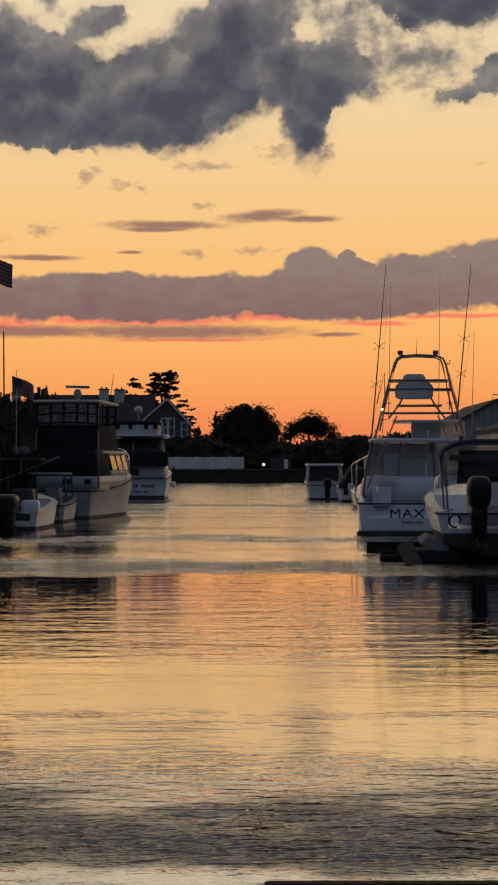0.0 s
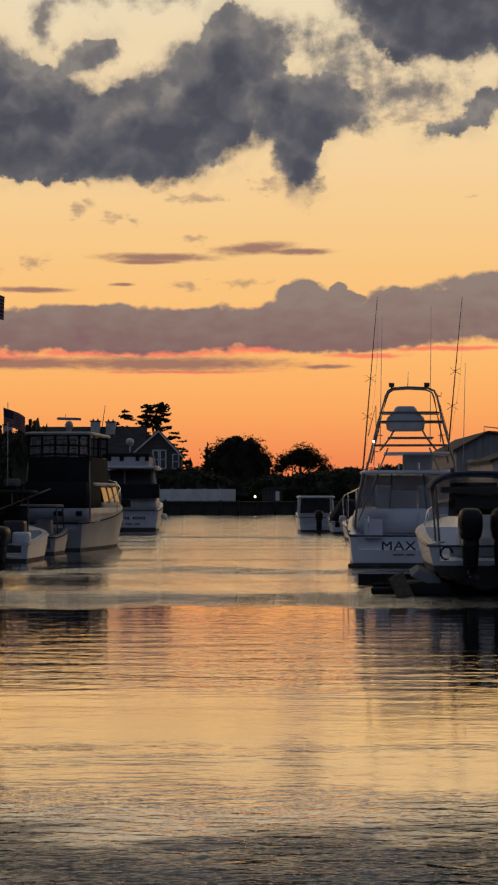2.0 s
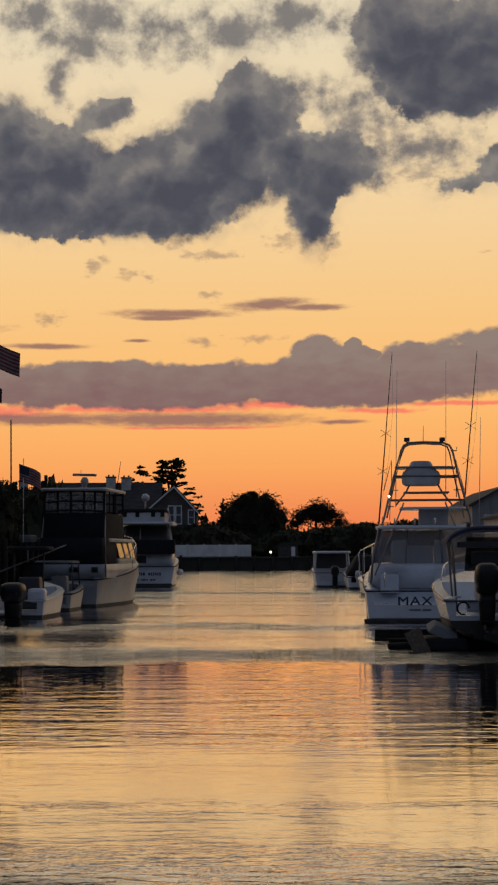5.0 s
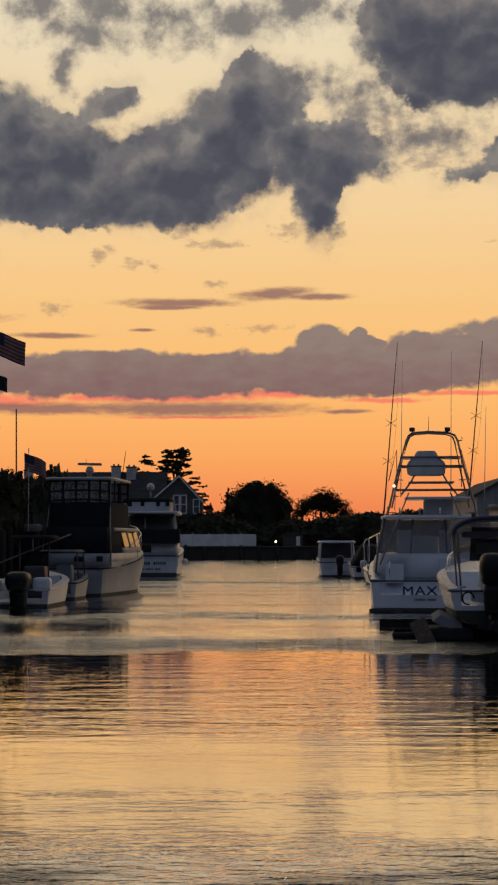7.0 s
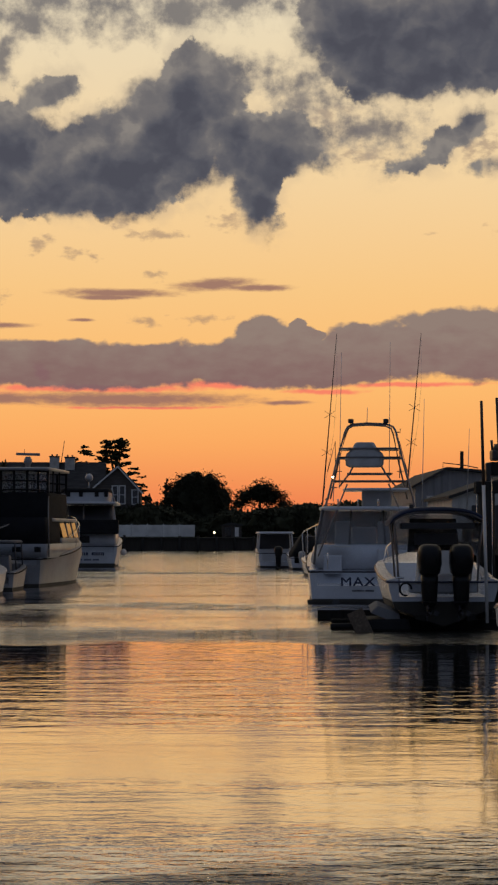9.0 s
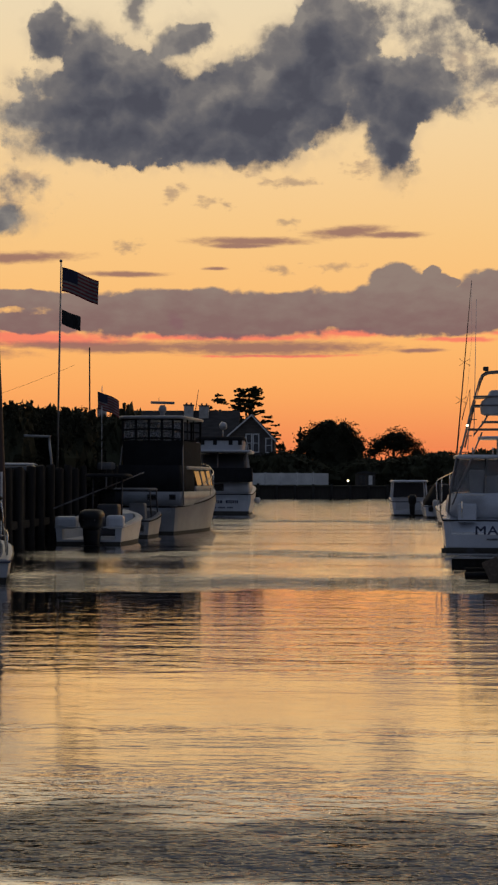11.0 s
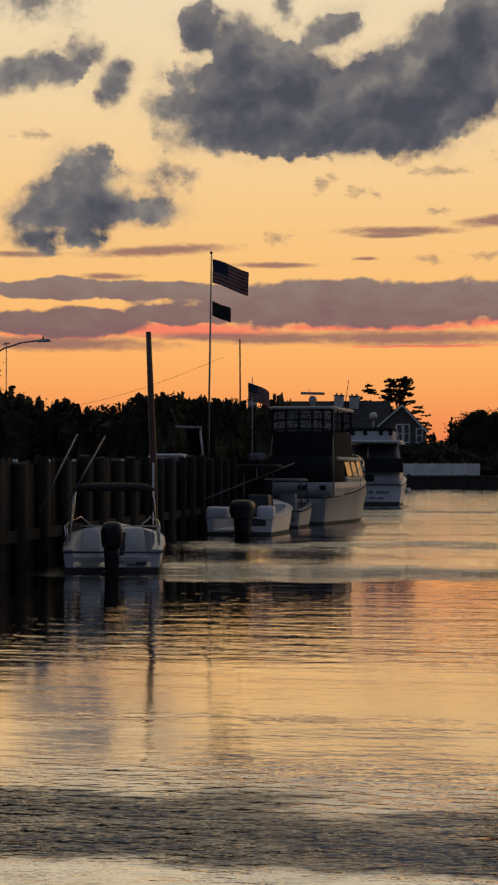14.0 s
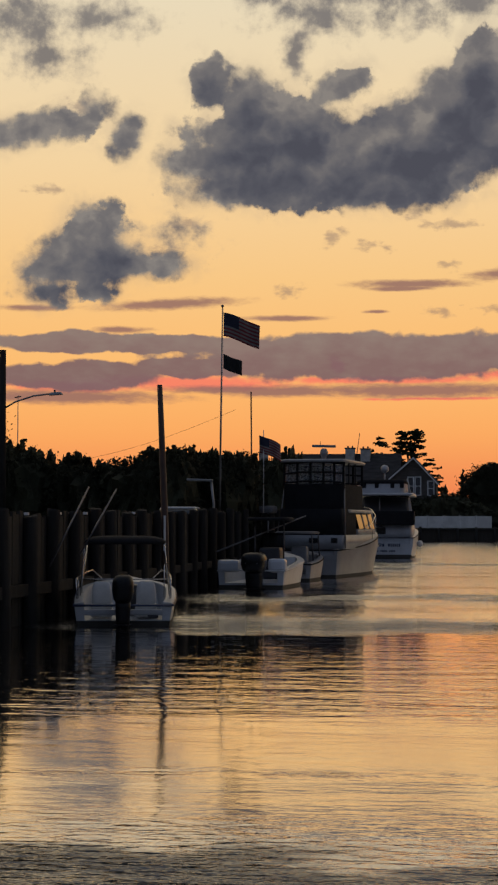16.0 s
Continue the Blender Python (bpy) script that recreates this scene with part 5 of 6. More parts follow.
def far_yacht():
    b = thing("cabin_cruiser", pose(-7.05, 109.0, 0, 0, 0, 1), "white cabin cruiser with flybridge and black covers", "boat")
    R = hull_rings(12.5, 4.0, 1.35, 2.3, 0.6, cockpit=0.02, sole=0.9, wall=0.2, bow_full=0.5)
    h = hull(b, R, GEL_OLD, RUBBER)
    bars(b, "boat_name_lettering", -0.85, 1.1, 0.85, 0.22, -0.03, INK, 3, 7)
    bars(b, "home_port_lettering", -0.4, 0.7, 0.48, 0.12, -0.03, INK, 4, 8)
    bm = bmesh.new()
    box(bm, (0, -0.02, 0.16), (3.5, 0.05, 0.18), 0.01)
    part("boot_stripe", bm, BOTTOM, h)
    bm = bmesh.new()
    loft(bm, [[(px * w, 3.6 + py * 6.0, z) for px, py in rounded(1, 1, 0.06, 3)] for z, w in ((1.35, 3.6), (2.1, 3.5))])
    cab = part("deckhouse", bm, GEL_OLD, b)
    bm = bmesh.new()
    box(bm, (-0.55, 0.58, 1.75), (1.3, 0.05, 0.45), 0.01)
    part("aft_window", bm, PANEGLASS, cab)
    bm = bmesh.new()
    box(bm, (0.15, 0.75, 2.55), (3.55, 1.6, 0.9), 0.1)
    part("aft_cover", bm, CANVAS, b, "black canvas cover over the aft rail")
    bm = bmesh.new()
    loft(bm, [[(px * w, 5.0 + py * 5.5, z) for px, py in rounded(1, 1, 0.06, 3)] for z, w in ((2.1, 3.2), (3.9, 2.8))])
    part("saloon", bm, DARKTRIM, cab)
    for s in (1, -1):
        for y in (2.6, 4.2, 5.8):
            bm = bmesh.new()
            sheet(bm, [(s * 1.66, y, 2.2), (s * 1.66, y + 1.4, 2.2), (s * 1.42, y + 1.3, 3.8), (s * 1.42, y, 3.8)], 0.02)
            part("side_window", bm, PANEGLASS, cab)
            bm = bmesh.new()
            tube(bm, [(s * 1.68, y - 0.1, 2.1), (s * 1.44, y - 0.1, 3.9)], 0.07, 4)
            part("mullion", bm, GEL_OLD, cab)
    for x in (-1.7, -0.3, 1.5):
        bm = bmesh.new()
        tube(bm, [(x, 1.0, 2.1), (x, 1.0, 4.05)], 0.045, 6)
        part("awning_post", bm, ALU, b)
    bm = bmesh.new()
    loft(bm, [[(px * 3.7 * k, 4.2 + py * 7.4 * k, z) for px, py in rounded(1, 1, 0.06, 3)] for z, k in ((3.98, 0.98), (4.04, 1.0), (4.14, 0.98))])
    part("bridge_deck", bm, GEL_OLD, b)
    bm = bmesh.new()
    loft(bm, [[(-0.2 + px * w, 3.6 + py * 4.4, z) for px, py in rounded(1, 1, 0.12, 3)] for z, w in ((4.14, 3.0), (4.75, 3.1))], ends=False)
    f = part("bridge_coaming", bm, GEL_OLD, b)
    bm = bmesh.new()
    loft(bm, [[(-0.2 + px * 3.2 * k, 3.6 + py * 4.5 * k, z) for px, py in rounded(1, 1, 0.12, 3)] for z, k in ((4.75, 1.0), (4.92, 1.0), (5.02, 0.9))])
    part("bridge_cover", bm, CANVAS, f)
    for x in (-1.3, -0.5, 0.5, 1.1):
        bm = bmesh.new()
        box(bm, (x, 1.38, 4.62), (0.25, 0.05, 0.3), 0.02)
        part("cover_flap", bm, CANVAS, f)
    bm = bmesh.new()
    tube(bm, [(-0.15, 5.0, 4.9), (-0.15, 5.0, 5.6)], 0.05, 6)
    bmesh.ops.create_uvsphere(bm, u_segments=14, v_segments=8, radius=0.27, matrix=Matrix.Translation((-0.15, 5.0, 5.8)))
    part("satellite_dome", bm, GEL_OLD, b)
    rail(b, [(1.75, 3.5, 2.6), (1.6, 7.5, 2.9), (0.8, 11.0, 3.2), (0.1, 12.6, 3.3)], [(1.65, 6.5, 2.8), (1.2, 9.5, 3.05)], 0.9, 0.025)
    bm = bmesh.new()
    tube(bm, [(1.62, 4.2, 3.9), (1.35, 4.2, 5.1)], 0.05, 6)
    part("radar_arch", bm, GEL_OLD, b)
    bm = bmesh.new()
    bmesh.ops.create_uvsphere(bm, u_segments=10, v_segments=6, radius=0.22, matrix=Matrix.Translation((2.15, 4.0, 0.9)))
    part("fender", bm, PVC, b)
    return b


def far_cuddy():
    b = thing("hardtop_cuddy_boat", pose(4.75, 107.0, 0), "white hardtop boat moored far down the channel", "boat")
    R = hull_rings(7.0, 2.4, 0.95, 1.4, 0.3, cockpit=0.5, sole=0.4, wall=0.2)
    hull(b, R, GEL, RUBBER)
    outboard(b, 0.1, 1.35, 0.1, 0.5, -0.3)
    bm = bmesh.new()
    loft(bm, [[(px * 2.35 * k, 2.6 + py * 3.4 * k, z) for px, py in rounded(1, 1, 0.15)] for z, k in ((2.1, 0.97), (2.16, 1.0), (2.25, 0.94))])
    part("hardtop", bm, GEL, b)
    for s in (1, -1):
        for y in (1.2, 4.0):
            bm = bmesh.new()
            tube(bm, [(s * 1.1, y, 0.9), (s * 1.0, y + 0.1, 2.12)], 0.05, 6)
            part("hardtop_leg", bm, GEL, b)
    bm = bmesh.new()
    box(bm, (0, 4.0, 1.5), (2.0, 0.2, 1.1), 0.05)
    part("bulkhead", bm, DARKTRIM, b)
    b2 = thing("covered_runabout", pose(6.35, 101.0, 0), "runabout under a dark peaked canvas cover", "boat")
    R = hull_rings(6.0, 2.2, 0.75, 1.2, 0.3, cockpit=0.5, sole=0.4, wall=0.2)
    hull(b2, R, GEL, GEL_BLUE)
    bm = bmesh.new()
    loft(bm, [[(px * w, 2.4 + py * l, z) for px, py in rounded(1, 1, 0.1, 3)] for z, w, l in ((0.75, 2.15, 4.2), (1.3, 1.5, 3.4), (1.85, 0.9, 2.4), (2.1, 0.5, 1.6))])
    part("boat_cover", bm, CANVAS, b2)
    outboard(b2, -0.4, 1.1, 0.1, 0.4, -0.3, mat=GEL_OLD)
    b3 = thing("runabout", pose(6.2, 86.0, 0), "small white runabout with a grab rail", "boat")
    R = hull_rings(5.5, 1.9, 0.7, 1.1, 0.3, cockpit=0.6, sole=0.3, wall=0.18)
    hull(b3, R, GEL, GEL_BLUE)
    outboard(b3, -0.3, 1.05, 0.1, 0.4, -0.3, mat=GEL)
    rail(b3, [(-0.85, 1.0, 0.8), (-0.85, 1.1, 2.0), (0.85, 1.1, 2.0), (0.85, 1.0, 0.8)], [(-0.3, 1.1, 2.0), (0.3, 1.1, 2.0)], 1.1, 0.03, ALU, "wake_tower")
    return b


for make in (sport_fishing_boat, boat_lift, lift_boat, side_moored_boat, whaler, grey_skiff, second_skiff, trawler, far_yacht, far_cuddy):
    make()


# ---- west shore: timber bulkhead, poles, flags, hedges, parked cars ----
def setting(name, label, category):
    ob = new(name)
    return tagged(ob, label, category, kind="structure")


def west_bulkhead():
    w = setting("wall_west", "tall weathered timber bulkhead with round piles", "bulkhead")
    rnd = random.Random(5)
    bm = bmesh.new()
    box(bm, (-10.28, 15.0, 0.55), (0.3, 154, 3.5))
    part("backing", bm, PLANK, w)
    for z, x in ((0.75, -9.98),):
        bm = bmesh.new()
        box(bm, (x, 15.0, z), (0.2, 154, 0.26), 0.02)
        part("wale", bm, PILE, w)
    mesh = None
    for i in range(42):
        y = 10.0 + 2.0 * i + rnd.uniform(-0.1, 0.1)
        if mesh is None:
            bm = bmesh.new()
            tube(bm, [(0, 0, -1.3), (0.01, 0, 0.8), (0, 0.01, 2.36), (0, 0.0, 2.42)], 0.17, 9, 0.15)
            ob = part("pile", bm, PILE, w)
            mesh = ob.data
        else:
            ob = new("pile", mesh)
            ob.parent = w
        ob.location, ob.rotation_euler = (-9.9, y, (y - 36) * 0.008 + rnd.uniform(-0.1, 0.1)), (radians(rnd.uniform(-1, 1)), radians(rnd.uniform(-1, 1)), rnd.uniform(0, 6))
    mesh = None
    for i in range(190):
        y = 26.0 + 0.29 * i
        if mesh is None:
            bm = bmesh.new()
            box(bm, (0, 0, 0), (0.07, 0.265, 3.4), 0.012)
            ob = part("plank", bm, PLANK, w)
            mesh = ob.data
        else:
            ob = new("plank", mesh)
            ob.parent = w
        ob.location = (-10.085 + rnd.uniform(0, 0.025), y, 0.66 + (y - 36) * 0.008 + rnd.uniform(-0.09, 0.09))
    # small pale caps that catch the light
    for y in (33.5, 36.4, 39.2, 41.8, 47.5):
        bm = bmesh.new()
        box(bm, (-10.08, y, 2.37 + (y - 36) * 0.008), (0.1, 0.1, 0.06), 0.01)
        part("reflector", bm, TRIM, w)


def flagpole():
    f = thing("flagpole", pose(-10.45, 65.0, LAND), "tall slim flagpole flying two flags on the bulkhead", "flagpole")
    top = 8.82
    bm = bmesh.new()
    tube(bm, [(0, 0, 0), (0.05, 0, top * 0.5), (0.11, 0, top)], 0.048, 10, 0.022)
    part("pole", bm, ALU, f)
    bm = bmesh.new()
    bmesh.ops.create_uvsphere(bm, u_segments=10, v_segments=6, radius=0.06, matrix=Matrix.Translation((0.11, 0, top + 0.05)))
    part("finial", bm, ALU, f)
    bm = bmesh.new()
    tube(bm, [(0.05, -0.07, 1.2), (0.16, -0.05, top - 0.05)], 0.006, 4)
    part("halyard", bm, PVC, f)
    waving_flag(f, "national_flag", 1.48, 0.92, (0.16, -0.02, top - 0.22), [FLAGRED, FLAGWHITE, FLAGBLUE], True, 4, 0.34, "red and white striped flag with a blue canton")
    waving_flag(f, "black_flag", 0.78, 0.56, (0.15, -0.02, top - 1.8), FLAGBLACK, False, 9, 0.4, "small plain black flag")


def tall_pile():
    p = thing("mooring_pole", pose(-9.5, 49.0, 0), "tall dark leaning timber mooring pole", "pole")
    bm = bmesh.new()
    tube(bm, [(0.06, 0, -1.2), (0.04, 0, 2.0), (-0.06, 0, 4.5), (-0.13, 0, 6.18)], 0.12, 10, 0.075)
    part("shaft", bm, RIGWOOD, p)
    bm = bmesh.new()
    box(bm, (0.05, -0.13, 1.9), (0.06, 0.03, 1.0), 0.01)
    part("pale_batten", bm, TRIM, p)


def street_lamp():
    l = thing("street_lamp", pose(-18.7, 64.0, LAND), "dark wooden utility pole with an arm lamp", "street lamp")
    bm = bmesh.new()
    tube(bm, [(0, 0, 0), (0, 0, 7.2)], 0.16, 10, 0.12)
    part("pole", bm, PILE, l)
    bm = bmesh.new()
    tube(bm, [(0.05, 0, 4.95), (0.5, 0, 5.2), (1.2, 0, 5.42), (1.9, 0, 5.5)], 0.035, 6)
    part("arm", bm, GALV, l)
    bm = bmesh.new()
    box(bm, (2.1, 0, 5.5), (0.55, 0.22, 0.12), 0.04, (0, -3, 0), 0.7)
    part("lamp_head", bm, GALV, l)
    bm = bmesh.new()
    box(bm, (2.05, 0, 5.6), (0.07, 0.07, 0.09), 0.02)
    part("photocell", bm, DARKTRIM, l)
    d = thing("dock_lamp", pose(-10.55, 64.4, LAND), "low dock lamp post with a flat arm", "street lamp")
    bm = bmesh.new()
    tube(bm, [(0, 0, 0), (-0.02, 0, 1.3), (-0.12, 0, 2.15)], 0.05, 8)
    part("post", bm, GALV, d)
    bm = bmesh.new()
    box(bm, (-0.55, 0, 2.2), (1.0, 0.22, 0.09), 0.03, (0, 2, 0))
    part("lamp_head", bm, GALV, d)
    m = thing("signal_mast", pose(-11.6, 82.0, LAND), "thin bare mast behind the hedge", "mast")
    bm = bmesh.new()
    tube(bm, [(0, 0, 0), (-0.05, 0, 6.9)], 0.05, 6, 0.035)
    part("mast", bm, RIGWOOD, m)
    bm = bmesh.new()
    tube(bm, [(-0.15, 0, 2.0), (0.15, 0, 2.0)], 0.02, 5)
    part("step", bm, GALV, m)
    a = thing("wind_vane_mast", pose(-21.2, 75.0, LAND), "thin mast with a small wind vane", "mast")
    bm = bmesh.new()
    tube(bm, [(0, 0, 0), (0, 0, 6.3)], 0.03, 5, 0.02)
    part("mast", bm, GALV, a)
    bm = bmesh.new()
    tube(bm, [(-0.15, 0, 6.2), (0.15, 0, 6.25)], 0.03, 5)
    part("vane", bm, DARKTRIM, a)
    w = thing("overhead_wire", pose(0, 0, 0), "single overhead wire sagging between poles", "cable")
    bm = bmesh.new()
    tube(bm, [(-17.6 + 7.4 * k / 8, 66 + 0.2 * k, 6.6 - 1.3 * (1 - k / 8) - 0.3 * math.sin(math.pi * k / 8) + 1.0 * k / 8 - 0.9) for k in range(9)], 0.005, 4)
    part("wire", bm, RUBBER, w)


def leaves(blobs, count, size, seed, fill=0.62):
    """A crown: leafy scraps over and inside the blobs, round a rough dark heart."""
    rs = np.random.RandomState(seed)
    bl = np.array(blobs, float)
    vol = bl[:, 3] * bl[:, 4] * bl[:, 5]
    clumps = max(count // 28, 12)
    pick = rs.choice(len(bl), clumps, p=vol ** 0.67 / (vol ** 0.67).sum())
    d = rs.normal(size=(clumps, 3))
    d /= np.linalg.norm(d, axis=1)[:, None]
    mid = bl[pick, :3] + d * bl[pick, 3:6] * rs.uniform(0.74, 1.04, clumps)[:, None]
    wide = np.minimum(bl[pick, 3:6].min(axis=1) * 0.3, size * 3.2) * rs.uniform(0.5, 1.0, clumps)
    own = rs.randint(0, clumps, count)
    c = mid[own] + rs.normal(size=(count, 3)) * wide[own][:, None] * np.array((1.25, 1.0, 0.75))
    a, b = rs.normal(size=(count, 3)), rs.normal(size=(count, 3))
    s = size * rs.uniform(0.5, 1.3, count)[:, None]
    a = a / np.linalg.norm(a, axis=1)[:, None] * s
    b = b / np.linalg.norm(b, axis=1)[:, None] * s * 0.6
    v = np.stack([c - a, c - b * 0.9, c + a, c + b], 1).reshape(-1, 3)
    faces = [(4 * i, 4 * i + 1, 4 * i + 2, 4 * i + 3) for i in range(count)]
    verts = [tuple(p) for p in v]
    bm = bmesh.new()
    for x, y, z, rx, ry, rz in blobs:
        ret = bmesh.ops.create_icosphere(bm, subdivisions=3, radius=1.0)
        for q in ret["verts"]:
            n = q.co.copy()
            k = fill * (1 + 0.55 * noise.noise(n * 2.3 + Vector((x, y, z))) + 0.3 * noise.noise(n * 6 + Vector((z, x, y))))
            q.co = Vector((x + n.x * rx * k, y + n.y * ry * k, z + n.z * rz * k))
    bm.verts.index_update()
    base = len(verts)
    verts += [tuple(q.co) for q in bm.verts]
    faces += [tuple(base + q.index for q in f.verts) for f in bm.faces]
    bm.free()
    me = bpy.data.meshes.new("crown")
    me.from_pydata(verts, [], faces)
    return me


def tree(name, x, y, base, trunk_h, blobs, count, size, seed, label, mat=None, limbs=5, r=0.25, fill=0.62):
    """blobs are given round the foot of the tree."""
    t = thing(name, pose(x, y, base), label, "tree")
    rnd = random.Random(seed)
    bm = bmesh.new()
    tube(bm, [(0, 0, -0.2), (0.05, 0, trunk_h * 0.5), (-0.03, 0.02, trunk_h)], r, 8, r * 0.45)
    part("trunk", bm, BARK, t)
    for k in range(limbs):
        b = blobs[k % len(blobs)]
        z0 = trunk_h * rnd.uniform(0.45, 0.95)
        bm = bmesh.new()
        mid = (b[0] * 0.5, b[1] * 0.5, (z0 + b[2]) / 2 + 0.15)
        tube(bm, [(0, 0, z0), mid, (b[0], b[1], b[2])], r * 0.35, 6, r * 0.1)
        part("limb", bm, BARK, t)
    tagged(t, group={"shrub": "shrubs behind the west bulkhead", "conifer": "conifers on the far shore", "tree_belt": "tree belts on the far shore"}.get(name, ""))
    me = leaves(blobs, count, size, seed, fill)
    me.materials.append(mat or LEAF)
    c = new("crown", me)
    c.parent = t
    return t


def hedge_blobs(x0, x1, y, zb, tops, depth, seed):
    """Bush masses between x0 and x1 with the given run of top heights, and shoots standing out of them."""
    rnd = random.Random(seed)
    out = []
    n = max(len(tops) * 2, 5)
    w = (x1 - x0) / n
    for i in range(n):
        u = (i + 0.5) / n
        k = u * len(tops) - 0.5
        a = min(max(int(k), 0), len(tops) - 1)
        b = min(a + 1, len(tops) - 1)
        f = min(max(k - a, 0), 1)
        h = (tops[a] * (1 - f) + tops[b] * f) * rnd.uniform(0.97, 1.02) - zb
        x = x0 + (x1 - x0) * u
        out.append((x, y + rnd.uniform(-0.5, 0.5), zb + h * 0.42, w * rnd.uniform(1.3, 1.9), depth, h * 0.53))
        out.append((x + rnd.uniform(-0.4, 0.4) * w, y, zb + h * rnd.uniform(0.68, 0.76), w * rnd.uniform(0.9, 1.5), depth * 0.8, h * 0.24))
    for i in range(n * 7):
        x, _, z, rx, _, rz = out[1 + 2 * rnd.randrange(n)]
        s = rnd.uniform(-1, 1)
        tall = (z - zb) * rnd.uniform(0.04, 0.12)
        out.append((x + s * rx, y + rnd.uniform(-0.6, 0.6), z + rz * (1.0 - 0.35 * s * s), tall * rnd.uniform(0.2, 0.5), 0.3, tall))
    return out


def west_trees():
    specs = [(-23.0, -16.8, 68, [5.6, 5.9, 5.7, 5.3, 4.7]), (-16.9, -14.6, 67, [5.0, 4.4, 3.7]), (-14.9, -12.0, 66.5, [4.6, 5.15, 5.3]),
             (-12.2, -9.9, 69, [5.1, 5.0, 5.1])]
    for k, (x0, x1, y, tops) in enumerate(specs):
        cx = (x0 + x1) / 2
        bl = [(a - cx, b - y, c - LAND, d, e, f) for a, b, c, d, e, f in hedge_blobs(x0, x1, y, LAND, tops, 1.6, k)]
        tree("shrub", cx, y, LAND, 2.6, bl, 20000, 0.075, 20 + k, "dense dark shrub with an uneven leafy top", r=0.12, fill=0.8)
    bl = [(a + 12.4, b - 92, c - LAND, d, e, f) for a, b, c, d, e, f in hedge_blobs(-16, -9.2, 92, LAND, [5.6, 6.0, 5.8, 6.2, 5.6], 2.0, 9)]
    tree("shrub", -12.4, 92, LAND, 3.0, bl, 9000, 0.1, 31, "dense dark shrub behind the moored yacht", r=0.14, fill=0.86)
    bl = [(-0.4, 0, 4.6, 1.5, 1.4, 1.5), (0.2, 0, 3.2, 1.2, 1.2, 1.3)]
    tree("broadleaf_tree", -20.6, 66, LAND, 3.6, bl, 6500, 0.075, 33, "dark leafy tree beside a utility pole", r=0.16, fill=0.7)


def parked_car(x, y, label, paint):
    c = thing("parked_car", pose(x, y, LAND, 0, 0, 4), label, "car")
    bm = bmesh.new()
    loft(bm, [[(px * 1.75 * k, py * 4.3 * l, z) for px, py in rounded(1, 1, 0.12, 3)] for z, k, l in ((0.28, 0.94, 0.96), (0.5, 1.0, 1.0), (0.78, 0.98, 0.98), (0.86, 0.9, 0.94))])
    part("body", bm, paint, c)
    bm = bmesh.new()
    loft(bm, [[(px * 1.55 * k, -0.2 + py * l, z) for px, py in rounded(1, 1, 0.15, 3)] for z, k, l in ((0.84, 1.0, 2.7), (1.2, 0.9, 2.1), (1.3, 0.86, 1.9))])
    part("cabin_glass", bm, PANEGLASS, c)
    bm = bmesh.new()
    loft(bm, [[(px * 1.36 * k, -0.2 + py * 1.95 * k, z) for px, py in rounded(1, 1, 0.2, 3)] for z, k in ((1.29, 1.0), (1.34, 0.98), (1.38, 0.8))])
    part("roof", bm, paint, c)
    for sx in (-0.8, 0.8):
        for sy in (-1.35, 1.35):
            bm = bmesh.new()
            tube(bm, [(sx - 0.1, sy, 0.31), (sx + 0.1, sy, 0.31)], 0.31, 14)
            wh = part("wheel", bm, RUBBER, c)
            bm = bmesh.new()
            tube(bm, [(sx - 0.105, sy, 0.31), (sx + 0.105, sy, 0.31)], 0.17, 12)
            part("rim", bm, ALU, wh)
    c.scale = (1, 0.85, 0.84)


